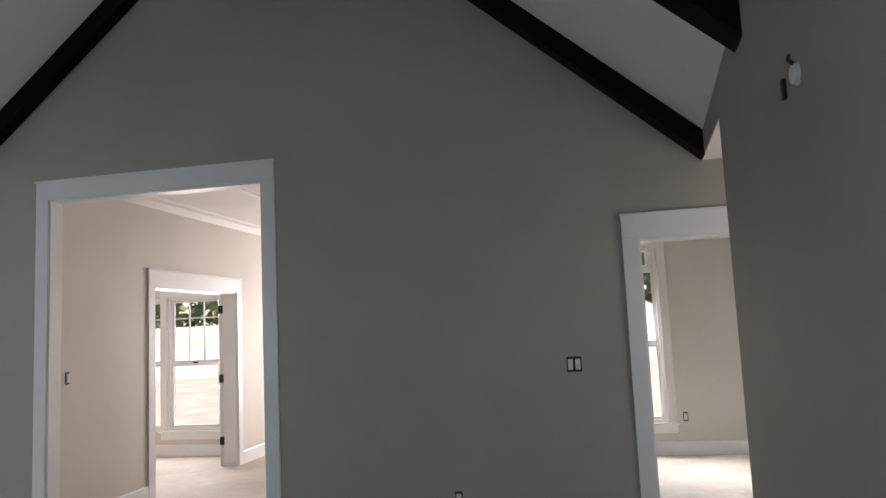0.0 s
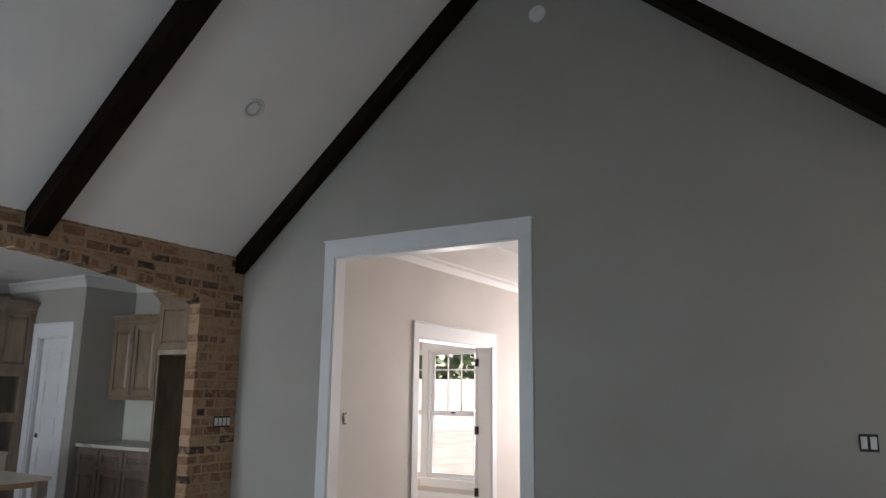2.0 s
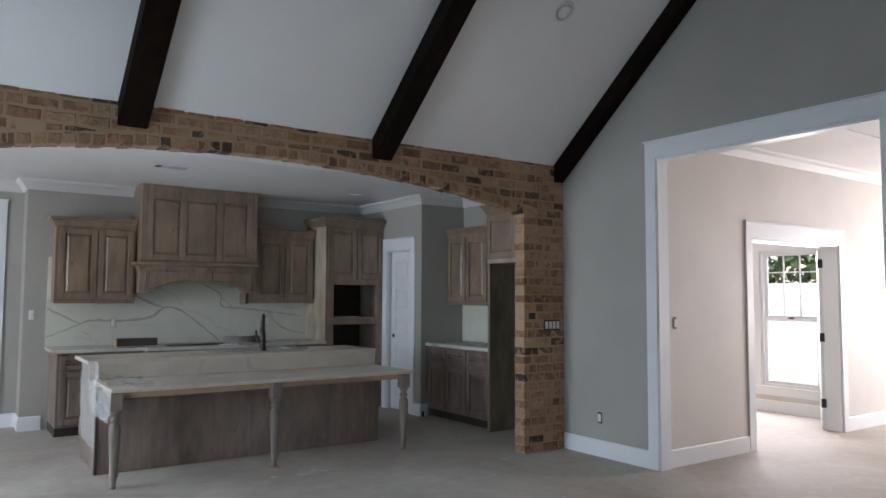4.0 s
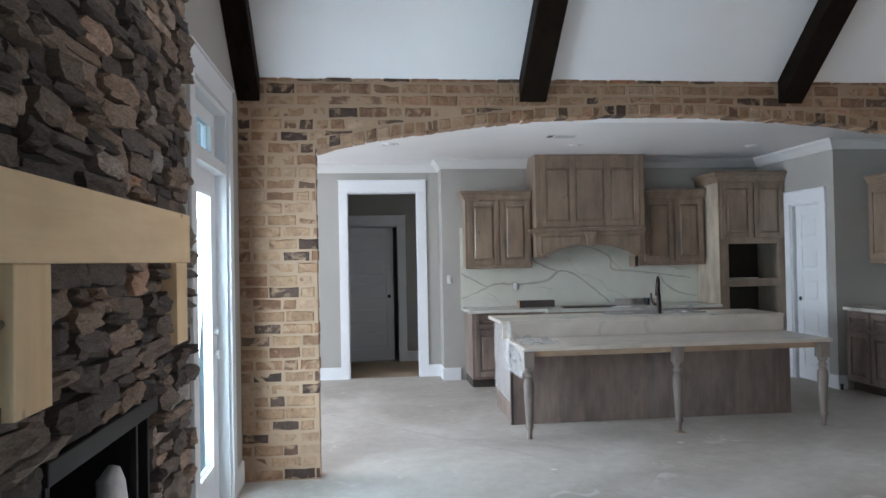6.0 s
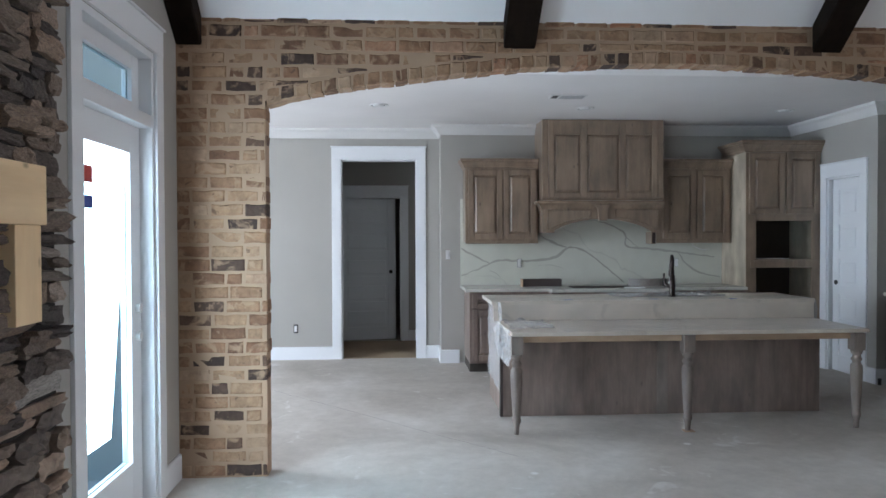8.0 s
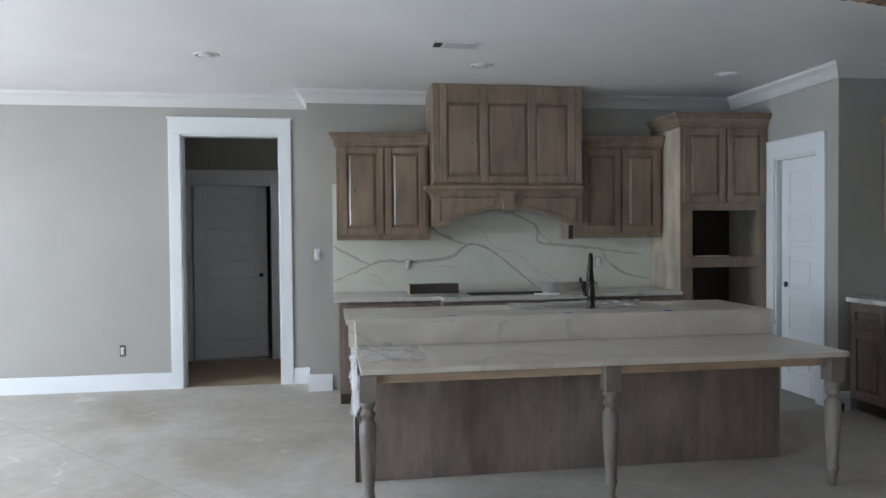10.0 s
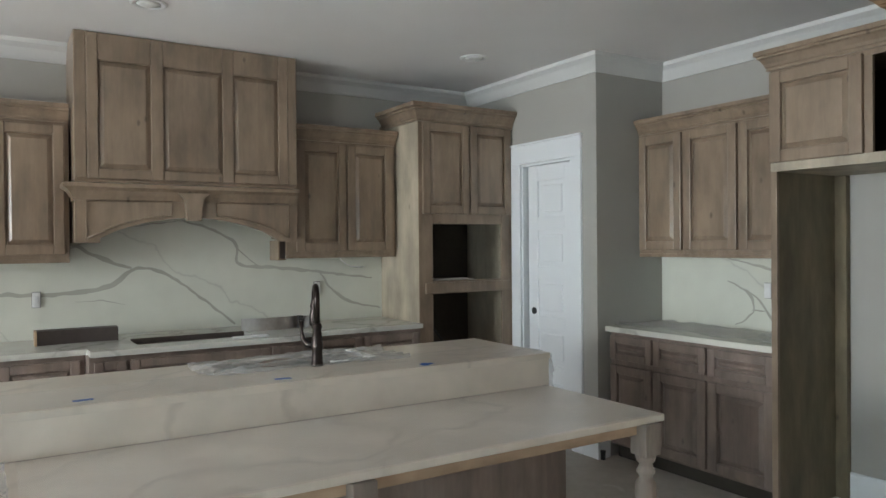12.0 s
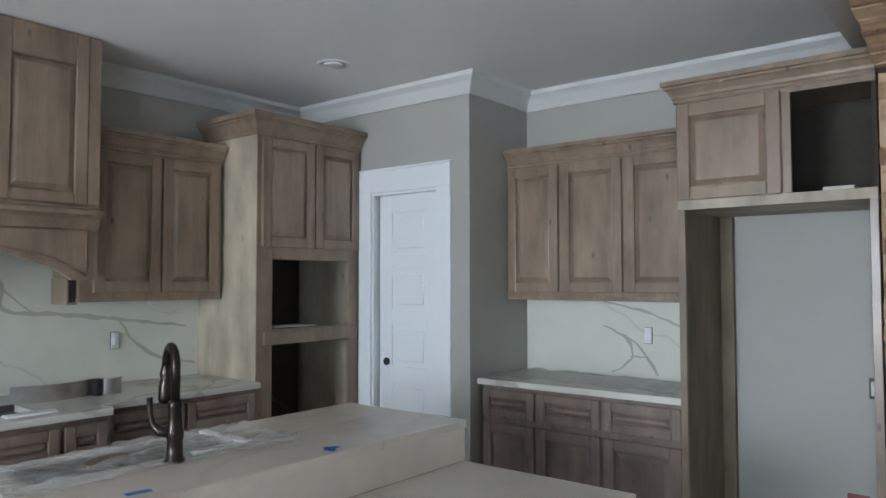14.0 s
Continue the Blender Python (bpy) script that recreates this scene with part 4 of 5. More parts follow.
part("side_panel", boxed(KX + 0.004, HF - 0.032, 2.17, 2.195, 1.52, 1.90, bevel=0.002), ALDER, hood)
part("side_panel", boxed(KX + 0.004, HF - 0.032, 3.505, 3.53, 1.54, 1.90, bevel=0.002), ALDER, hood)
key = prism(bmesh.new(), [(2.745, 1.83), (2.94, 1.83), (2.90, 1.79), (2.885, 1.655), (2.80, 1.655), (2.785, 1.79)], "x", HF + 0.004, HF + 0.05)
part("keystone", key, ALDER, hood, "tapered keystone bracket")

# tall oven cabinet
TF = -8.72
tall = thing("oven_cabinet", (TF, 4.85, 0), "tall alder oven cabinet with empty appliance bays", "cabinet")
T = Run("x", TF)
y0, y1 = 4.42, 5.278
part("side_panel", boxed(KX + 0.004, TF, y0, y0 + 0.02, 0, 2.44, bevel=0.002), PALE, tall, "pale unstained side panel with overspray")
part("side_panel", boxed(KX + 0.004, TF, y1 - 0.02, y1, 0, 2.44, bevel=0.002), PALE, tall)
# back and shelves take the near-black that stands for shade in the bays
part("back_panel", boxed(KX + 0.004, KX + 0.016, y0 + 0.02, y1 - 0.02, 0, 2.44), SHADED_IN, tall)
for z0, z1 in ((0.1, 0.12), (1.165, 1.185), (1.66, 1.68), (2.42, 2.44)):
    part("shelf", boxed(KX + 0.016, TF - 0.02, y0 + 0.02, y1 - 0.02, z0, z1), SHADED_IN, tall)
part("face_stile", T.box(y0, 4.54, 0, 2.44, -0.018, 0.002, 0.003), ALDER, tall)
part("face_stile", T.box(5.178, y1, 0, 2.44, -0.018, 0.002, 0.003), ALDER, tall)
for z0, z1 in ((0, 0.35), (1.12, 1.217), (1.645, 2.44)):
    part("face_rail", T.box(4.54, 5.178, z0, z1, -0.018, 0.0015, 0.003), ALDER, tall)
part("oven_shelf_lip", T.box(4.47, 5.25, 1.125, 1.205, 0.002, 0.02, 0.004), ALDER, tall)
front(T, tall, "door", 4.45, 4.86, 1.72, 2.40, ALDER)
front(T, tall, "door", 4.875, 5.262, 1.72, 2.40, ALDER)
front(T, tall, "drawer", 4.47, 5.25, 0.12, 0.33, ALDER_LOW, 0.05)
part("crown", sweep(bmesh.new(), [(o * 1.35, 2.43 + d * 1.2) for o, d in CAB_CROWN], [(TF, y1), (TF, y0), (KX + 0.09, y0)]), ALDER, tall, "stained crown moulding")
part("cord", tube(bmesh.new(), [(-9.2, 4.75, 1.1), (-9.15, 4.72, 1.02), (-9.1, 4.74, 0.85), (-9.05, 4.82, 0.72), (-9.0, 4.9, 0.66)], 0.008, 8), BLACK, tall, "black appliance cord")
solid("paper_sheet", boxed(-8.95, -8.78, 4.60, 4.95, 1.218, 1.224), PAPER, "flat white paper in the oven bay", "paper")


def base_cabinet(run, u0, u1, fronts, label, depth, material=ALDER_LOW, end=None):
    at = (run.plane, u0, 0) if run.face == "x" else (u0, run.plane, 0)
    ob = thing("base_cabinet", at, label, "cabinet")
    part("body", run.box(u0, u1, 0.10, 0.878, -depth, 0, 0.002), material, ob)
    part("toe_kick", run.box(u0 + 0.005, u1 - 0.005, 0, 0.10, -depth, -0.06), SHADED_IN, ob)
    for nm, a, b, c, d in fronts:
        front(run, ob, nm, a, b, c, d, material, 0.05 if nm == "drawer" else 0.06)
    return ob


L, M = Run("x", -8.70), Run("x", -8.555)
base_cabinet(L, 1.33, 2.19, [("drawer", 1.36, 1.755, 0.70, 0.85), ("drawer", 1.77, 2.165, 0.70, 0.85), ("door", 1.36, 1.755, 0.13, 0.68), ("door", 1.77, 2.165, 0.13, 0.68)], "weathered alder base cabinet with drawers", 0.635)
base_cabinet(M, 2.195, 3.46, [("drawer", 2.22, 2.39, 0.70, 0.85), ("drawer", 2.41, 3.22, 0.70, 0.85), ("drawer", 3.24, 3.44, 0.70, 0.85), ("door", 2.22, 2.60, 0.13, 0.68), ("door", 2.62, 3.02, 0.13, 0.68), ("door", 3.04, 3.44, 0.13, 0.68)], "weathered alder cooktop cabinet, set forward", 0.78)
base_cabinet(L, 3.465, 4.415, [("drawer", 3.49, 3.93, 0.70, 0.85), ("drawer", 3.95, 4.39, 0.70, 0.85), ("door", 3.49, 3.93, 0.13, 0.68), ("door", 3.95, 4.39, 0.13, 0.68)], "weathered alder base cabinet with drawers", 0.635)

# range-side worktop with the cooktop cut-out
ZT0, ZT1 = 0.88, 0.912
bm = slab([KX + 0.003, -8.97, -8.70, -8.665, -8.52], [1.285, 2.20, 2.47, 3.19, 3.455, 4.418], ZT0, ZT1, lambda x, y: (x < -8.665 or 2.20 < y < 3.455) and not (-8.97 < x < -8.70 and 2.47 < y < 3.19))
solid("worktop", bm, stone_top("range_worktop_quartz", (0.62, 0.61, 0.56), (0.42, 0.41, 0.37), 1.2, 0.03), "pale quartz worktop with an empty cooktop cut-out", "worktop")
bs = thing("backsplash", (KX, 2.85, ZT1), "full-height quartz backsplash with long grey veins", "backsplash")
part("slab", boxed(KX + 0.002, KX + 0.02, 1.285, 4.418, ZT1 + 0.001, 1.92), QUARTZ, bs)


def vein(parent, run, pts, width, seed):
    """A grey vein in the stone: a thin wandering inlay that swells and fades along its way."""
    rnd = random.Random(seed)
    pts = [Vector(p) for p in pts]
    line = []
    for i in range(len(pts) - 1):
        p0, p1, p2, p3 = pts[max(i - 1, 0)], pts[i], pts[i + 1], pts[min(i + 2, len(pts) - 1)]
        steps = max(3, int((p2 - p1).length / 0.018))
        for k in range(steps):
            t = k / steps
            line.append(0.5 * (2 * p1 + (p2 - p0) * t + (2 * p0 - 5 * p1 + 4 * p2 - p3) * t * t + (3 * p1 - p0 - 3 * p2 + p3) * t ** 3))
    line.append(pts[-1])
    bm, n = bmesh.new(), len(line)
    rows = []
    for i, c in enumerate(line):
        d = (line[min(i + 1, n - 1)] - line[max(i - 1, 0)]).normalized()
        side = Vector((-d.y, d.x))
        w = width * (0.35 + 0.65 * math.sin(math.pi * (0.06 + 0.88 * i / (n - 1)))) * (1 + 0.7 * noise.noise((i * 0.23, seed * 3.7, 0)))
        c = c + side * 0.010 * noise.noise((i * 0.31, seed * 1.9, 5))
        row = []
        for q in (c + side * w / 2, c - side * w / 2):
            row.append(bm.verts.new((run.plane + 0.001, q.x, q.y) if run.face == "x" else (q.x, run.plane - 0.001, q.y)))
        rows.append(row)
    for a, b in zip(rows, rows[1:]):
        bm.faces.new((a[0], a[1], b[1], b[0]))
    bm.normal_update()
    out = sum((f.normal.x if run.face == "x" else -f.normal.y) for f in bm.faces)
    if out < 0:
        bmesh.ops.reverse_faces(bm, faces=bm.faces)
    return part("vein", bm, VEIN, parent)


VEIN = paint("grey_quartz_vein", (0.42, 0.412, 0.36), 0.25, 0.16, 0.02)
SPL = Run("x", KX + 0.02)
for k, (w, pts) in enumerate((
        (0.026, [(1.29, 1.02), (1.54, 1.12), (1.74, 1.20), (2.03, 1.19), (2.39, 1.23), (2.55, 1.34), (2.73, 1.32), (2.97, 1.15), (3.23, 0.93)]),
        (0.020, [(1.29, 1.34), (1.46, 1.25), (1.62, 1.17)]),
        (0.026, [(2.12, 1.55), (2.37, 1.41), (2.54, 1.35)]),
        (0.024, [(2.87, 1.67), (3.10, 1.60), (3.24, 1.51), (3.26, 1.37), (3.42, 1.34), (3.87, 1.29), (4.07, 1.26), (4.33, 1.23)]),
        (0.012, [(3.23, 1.50), (3.33, 1.40), (3.42, 1.34)]),
        (0.022, [(3.89, 1.29), (3.99, 1.14), (4.17, 1.04), (4.40, 0.99)]),
        (0.006, [(1.62, 1.09), (1.70, 1.05), (1.76, 0.99)]),
        (0.006, [(2.20, 1.14), (2.35, 1.14), (2.50, 1.11)]),
        (0.010, [(2.12, 1.46), (2.46, 1.61), (2.87, 1.67)]))):
    vein(bs, SPL, pts, w, k + 1)
ck = thing("cooktop_cutout", (-8.83, 2.83, 0.88), "bare wooden edge inside the cooktop cut-out", "cut-out")
part("edge", boxed(-8.968, -8.955, 2.475, 3.185, 0.885, 0.918), CUTWOOD, ck)
part("tray", boxed(-8.955, -8.702, 2.475, 3.185, 0.8785, 0.883), CUTWOOD, ck)
blk = thing("cutout_block", (-9.03, 2.16, ZT1), "dark curved wooden offcut on the worktop", "offcut")
pts = [(-8.98, 1.965)] + [(-8.985 - 0.02 * math.sin(math.pi * k / 8) - 0.015 * k / 8, 1.99 + 0.42 * k / 8) for k in range(9)]
pts += [(-9.10, 2.41), (-9.10, 1.965)]
part("board", prism(bmesh.new(), pts, "z", ZT1, ZT1 + 0.085), CUTWOOD, blk)
part("end_grain", boxed(-9.10, -8.975, 1.953, 1.965, ZT1, ZT1 + 0.085, bevel=0.001), RAW, blk, "raw pale end")
bm = bmesh.new()
arc = [(-9.00 + 0.06 * math.sin(math.pi * k / 20), 3.18 + 0.41 * k / 20) for k in range(21)]
sweep(bm, [(-0.002, ZT1), (0.002, ZT1), (0.002, ZT1 + 0.085), (-0.002, ZT1 + 0.085)], arc)
band = thing("steel_band", (-8.95, 3.4, ZT1), "curved brushed steel apron strip on the worktop", "metal strip")
part("strip", bm, STEEL, band)
part("clip", boxed(-8.975, -8.93, 3.565, 3.60, ZT1, ZT1 + 0.088, bevel=0.003), BLACK, band)
bm = bmesh.new()
sweep(bm, [(-0.002, ZT1), (0.002, ZT1), (0.002, ZT1 + 0.085), (-0.002, ZT1 + 0.085)], [(-8.965 + 0.03 * math.sin(math.pi * k / 10), 3.602 + 0.12 * k / 10) for k in range(11)])
part("end_piece", bm, STEEL, band)
solid("white_strip", boxed(-8.66, -8.60, 3.02, 3.24, ZT1 + 0.001, ZT1 + 0.012, bevel=0.003), WHITE, "white packing strip on the worktop", "packing")
solid("hanging_wire", tube(bmesh.new(), [(-9.22, 4.0, 1.42), (-9.24, 4.03, 1.375), (-9.26, 4.08, 1.345), (-9.29, 4.14, 1.325), (-9.28, 4.2, 1.318), (-9.26, 4.24, 1.325)], 0.005, 8), WHITE, "white under-cabinet wire hanging down", "cable")

# fridge wall
RU = Run("y", 5.70)
wall_cabinet("wall_cabinet", RU, -7.762, -6.485, 1.41, 2.255, 0.245, [(-7.745, -7.378), (-7.358, -6.952), (-6.932, -6.50)], "knotty alder wall cabinet with three doors", [(-6.485, 5.70), (-7.755, 5.70)])
RB = Run("y", 5.395)
base_cabinet(RB, -7.745, -6.485, [("drawer", -7.735, -7.372, 0.69, 0.855), ("drawer", -7.352, -6.952, 0.69, 0.855), ("drawer", -6.932, -6.50, 0.69, 0.855), ("door", -7.735, -7.372, 0.12, 0.655), ("door", -7.352, -6.952, 0.12, 0.655), ("door", -6.932, -6.50, 0.12, 0.655)], "weathered alder base cabinet, three drawers and doors", 0.55)
solid("worktop", boxed(-7.76, -6.484, 5.35, BY - 0.022, 0.88, 0.916, bevel=0.003), stone_top("bar_worktop_quartz", (0.66, 0.64, 0.58), (0.42, 0.41, 0.37), 1.2, 0.03), "pale quartz worktop under loose film", "worktop")
b2 = thing("backsplash", (-7.12, BY, 0.917), "quartz backsplash with a forked grey vein", "backsplash")
part("slab", boxed(-7.76, -6.484, BY - 0.02, BY - 0.002, 0.917, 1.40), QUARTZ, b2)
SPR = Run("y", BY - 0.02)
for k, (w, pts) in enumerate((
        (0.018, [(-7.20, 1.23), (-7.12, 1.20), (-7.03, 1.14), (-7.01, 1.03), (-7.14, 0.94)]),
        (0.018, [(-7.06, 1.18), (-6.95, 1.10), (-6.84, 0.94)]),
        (0.012, [(-7.02, 1.04), (-6.92, 1.05)]),
        (0.016, [(-7.20, 1.38), (-6.95, 1.33), (-6.66, 1.23)]))):
    vein(b2, SPR, pts, w, k + 21)
FR = Run("y", 5.33)
fr = thing("fridge_surround", (-6.0, 5.33, 0), "alder fridge surround with one overhead door missing", "cabinet")
FX0, FX1 = -6.482, -5.60
part("side_panel", boxed(FX0, FX0 + 0.022, 5.35, BY - 0.003, 0, 1.87, bevel=0.002), SHADED_SIDE, fr)
part("side_panel", boxed(FX1 - 0.022, FX1, 5.35, BY - 0.003, 0, 1.87, bevel=0.002), SHADED_SIDE, fr)
part("face_stile", FR.box(FX0, FX0 + 0.035, 0, 1.87, -0.02, 0.001, 0.002), ALDER, fr)
part("face_stile", FR.box(FX1 - 0.035, FX1, 0, 1.87, -0.02, 0.001, 0.002), ALDER, fr)
part("back_cleat", boxed(FX0 + 0.0225, -6.392, BY - 0.045, BY - 0.003, 0, 1.868, bevel=0.002), SHADED_SIDE, fr, "bare wooden cleat in the back corner")
part("box_floor", boxed(FX0, FX1, 5.35, BY - 0.003, 1.87, 1.89), PALE, fr)
part("box_top", boxed(FX0, FX1, 5.35, BY - 0.003, 2.44, 2.455), ALDER, fr)
# cupboard back and far side have their shade in the colour
part("box_back", boxed(FX0 + 0.02, FX1 - 0.02, BY - 0.02, BY - 0.004, 1.89, 2.44), SHADED_IN, fr)
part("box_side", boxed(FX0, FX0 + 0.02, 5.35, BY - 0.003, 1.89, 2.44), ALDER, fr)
part("box_side", boxed(FX1 - 0.02, FX1, 5.35, BY - 0.003, 1.89, 2.44), SHADED_IN, fr)
part("face_rail", FR.box(FX0, FX1, 1.868, 1.918, -0.02, 0.0012, 0.002), PALE, fr)
part("face_rail", FR.box(FX0, FX1, 2.385, 2.455, -0.02, 0.0012, 0.002), ALDER, fr)
part("face_stile", FR.box(-6.01, -5.945, 1.918, 2.385, -0.02, 0.001, 0.002), ALDER, fr)
part("face_stile", FR.box(FX0, -6.44, 1.918, 2.385, -0.02, 0.001, 0.002), ALDER, fr)
front(FR, fr, "door", FX0 + 0.005, -5.985, 1.915, 2.40, ALDER, 0.065)
part("crown", sweep(bmesh.new(), [(o, 2.435 + d) for o, d in CAB_CROWN], [(FX1, 5.33), (FX0, 5.33), (FX0, 5.70)]), ALDER, fr, "stained crown moulding")
for k, (x, z, w) in enumerate(((-5.78, 1.890, 0.15), (-5.77, 1.918, 0.13))):
    solid("paper_stack", boxed(x - w / 2, x + w / 2, 5.42, 5.55, z, z + 0.026, bevel=0.003), PAPER, "loose white booklets in the open cupboard", "papers", "booklets")

vb = thing("valve_box", (-5.80, BY, 0.38), "dark red water valve box low on the fridge wall", "valve box")
RED = plain("dull_red_plastic", (0.22, 0.05, 0.045), 0.5)
part("box", boxed(-5.855, -5.755, BY - 0.012, BY - 0.001, 0.33, 0.425, bevel=0.003), RED, vb)
part("valve", lathe(bmesh.new(), [(0.012, 0.355), (0.014, 0.36), (0.014, 0.395), (0.009, 0.40)], (-5.80, BY - 0.026, 0), 14), STEEL, vb, "small metal valve")
solid("pipe_stub", lathe(bmesh.new(), [(0.016, 0), (0.016, 0.05), (0.019, 0.052), (0.019, 0.062), (0.012, 0.064)], (-7.735, 5.30, 0), 16), BLACK, "short black pipe stub at the cabinet foot", "pipe")

# ---- island ----
isl = thing("kitchen_island", (-7.2, 2.75, 0), "two-level kitchen island, stained panels", "island")
part("body", boxed(-7.61, -6.987, 1.41, 4.10, 0, 0.90, bevel=0.003), ALDER_LOW, isl)
part("table_base", boxed(-6.987, -6.786, 1.41, 4.10, 0, 0.734, bevel=0.002), ALDER_LOW, isl)
IP = Run("x", -6.785)
part("back_panel", IP.box(1.41, 2.70, 0.0, 0.735, 0.001, 0.022, 0.003), ALDER_LOW, isl)
part("back_panel", IP.box(2.79, 4.10, 0.0, 0.735, 0.001, 0.022, 0.003), ALDER_LOW, isl)
part("batten", IP.box(2.70, 2.79, 0.0, 0.735, 0.001, 0.026, 0.004), LEG, isl)
part("corner_post", boxed(-6.80, -6.76, 1.385, 1.41, 0, 0.735, bevel=0.004), CUTWOOD, isl)
part("riser", boxed(-6.985, -6.9635, 1.36, 4.165, 0.766, 0.9005), DUSTY, isl, "quartz upstand between the two levels")
part("apron", boxed(-6.262, -6.242, 1.47, 4.10, 0.685, 0.734, bevel=0.003), RAW, isl, "raw wood table apron")
part("apron", boxed(-6.78, -6.262, 1.435, 1.455, 0.685, 0.734, bevel=0.003), RAW, isl)
part("apron", boxed(-6.78, -6.262, 4.06, 4.08, 0.685, 0.734, bevel=0.003), RAW, isl)
LEGP = [(0.019, 0.0), (0.021, 0.05), (0.026, 0.075), (0.032, 0.085), (0.033, 0.10), (0.029, 0.11), (0.028, 0.13), (0.034, 0.22), (0.040, 0.33), (0.043, 0.40), (0.041, 0.44), (0.030, 0.455), (0.027, 0.47), (0.036, 0.478), (0.038, 0.49), (0.030, 0.50), (0.026, 0.515), (0.036, 0.525), (0.041, 0.54), (0.041, 0.552)]
for y in (1.435, 2.745, 4.075):
    leg = part("leg", lathe(bmesh.new(), [(r * 1.05, z * 1.09) for r, z in LEGP], (-6.235, y, 0), 24), LEG, isl, "turned table leg")
    part("leg_block", boxed(-6.28, -6.19, y - 0.045, y + 0.045, 0.60, 0.734, bevel=0.004), LEG, leg)
part("shim", boxed(-6.26, -6.19, 2.71, 2.785, 0.0, 0.006), RAW, isl)
bm = boxed(-6.965, -6.205, 1.40, 4.16, 0.735, 0.765, bevel=0.004)
solid("island_table_top", bm, DUSTY, "dusty quartz table top of the island", "worktop")
SX0, SX1, SY0, SY1 = -7.58, -7.36, 2.62, 3.30
bm = slab([-7.655, SX0, SX1, -6.962], [1.345, SY0, SY1, 4.175], 0.901, 0.931, lambda x, y: not (SX0 < x < SX1 and SY0 < y < SY1))
solid("island_counter_top", bm, DUSTY, "dusty quartz upper counter of the island", "worktop")
sk = thing("sink", (-7.47, 2.96, 0.9), "dark undermount sink below the counter", "sink")
for a in ((SX0, SX0 + 0.01, SY0, SY1), (SX1 - 0.01, SX1, SY0, SY1), (SX0 + 0.01, SX1 - 0.01, SY0, SY0 + 0.01), (SX0 + 0.01, SX1 - 0.01, SY1 - 0.01, SY1)):
    part("basin_wall", boxed(*a, 0.9005, 0.928), STEEL, sk)
part("basin", boxed(SX0 + 0.01, SX1 - 0.01, SY0 + 0.01, SY1 - 0.01, 0.9005, 0.906), CUTWOOD, sk)

fx, fy = -7.285, 3.03
fc = thing("faucet", (fx, fy, 0.931), "oil-rubbed bronze pull-down kitchen faucet", "faucet")
part("base", lathe(bmesh.new(), [(0.034, 0.931), (0.034, 0.938), (0.027, 0.948), (0.025, 1.0), (0.028, 1.012), (0.028, 1.03), (0.025, 1.045), (0.021, 1.10), (0.025, 1.11), (0.021, 1.125), (0.018, 1.13)], (fx, fy, 0)), BRONZE, fc)
dx, dy = -0.95, 0.30
neck = [(fx, fy, 1.12)] + [(fx + dx * 0.062 * (1 - math.cos(math.pi * k / 14)), fy + dy * 0.062 * (1 - math.cos(math.pi * k / 14)), 1.235 + 0.062 * math.sin(math.pi * k / 14)) for k in range(15)]
part("spout", tube(bmesh.new(), neck, 0.015, 14), BRONZE, fc)
hx, hy = fx + dx * 0.124, fy + dy * 0.124
part("spray_head", lathe(bmesh.new(), [(0.012, 1.10), (0.024, 1.105), (0.027, 1.12), (0.025, 1.16), (0.019, 1.185), (0.023, 1.20), (0.017, 1.225), (0.015, 1.24)], (hx, hy, 0)), BRONZE, fc)
part("lever", tube(bmesh.new(), [(fx, fy, 1.02), (fx - 0.035, fy - 0.035, 1.03), (fx - 0.05, fy - 0.05, 1.055), (fx - 0.055, fy - 0.055, 1.09), (fx - 0.057, fy - 0.057, 1.14)], [0.018, 0.017, 0.011, 0.008, 0.010], 12), BRONZE, fc)
for x, y, t in ((-6.87 - 0.15, 3.47, 12), (-7.05, 2.78, -8), (-7.06, 2.02, 5), (-7.02, 3.46, 70)):
    bm = bmesh.new()
    box(bm, -0.014, 0.014, -0.035, 0.035, 0, 0.0015)
    bmesh.ops.transform(bm, matrix=pose(x, y, 0.9312, 0, 0, t), verts=bm.verts)
    solid("tape_piece", bm, TAPE, "scrap of blue painter's tape on the counter", "tape", "tape scraps")


def sheet(name, origin, du, dv, nu, nv, amp, label, seed, fall=0.0):
    """A crumpled clear film; du and dv are its edges."""
    rnd = random.Random(seed)
    bm = bmesh.new()
    o, du, dv = Vector(origin), Vector(du), Vector(dv)
    nrm = du.cross(dv).normalized()
    rows = []
    for i in range(nu + 1):
        row = []
        for j in range(nv + 1):
            u, v = i / nu, j / nv
            w = amp * (0.5 + noise.noise((u * 7 + seed, v * 5, 0.3)) + 0.6 * noise.noise((u * 19, v * 16 + seed, 1.7)))
            e = 0.04 * noise.noise((u * 4, v * 4, seed))
            row.append(bm.verts.new(o + du * (u + e * (i in (0, nu))) + dv * (v + e * (j in (0, nv))) + nrm * max(0.0015, w)))
        rows.append(row)
    for a, b in zip(rows, rows[1:]):
        for j in range(nv):
            bm.faces.new((a[j], a[j + 1], b[j + 1], b[j])).smooth = True
    ob = solid(name, bm, FILM, label, "plastic sheet")
    return ob


sheet("plastic_sheet", (-7.64, 2.50, 0.933), (0.42, 0, 0), (0, 1.0, 0), 30, 60, 0.022, "crumpled clear plastic film round the sink", 3)
sheet("plastic_sheet", (-7.60, 1.405, 0.20), (0.82, 0, 0), (0, 0, 0.72), 36, 30, 0.018, "clear dust film taped over the island's end", 5)
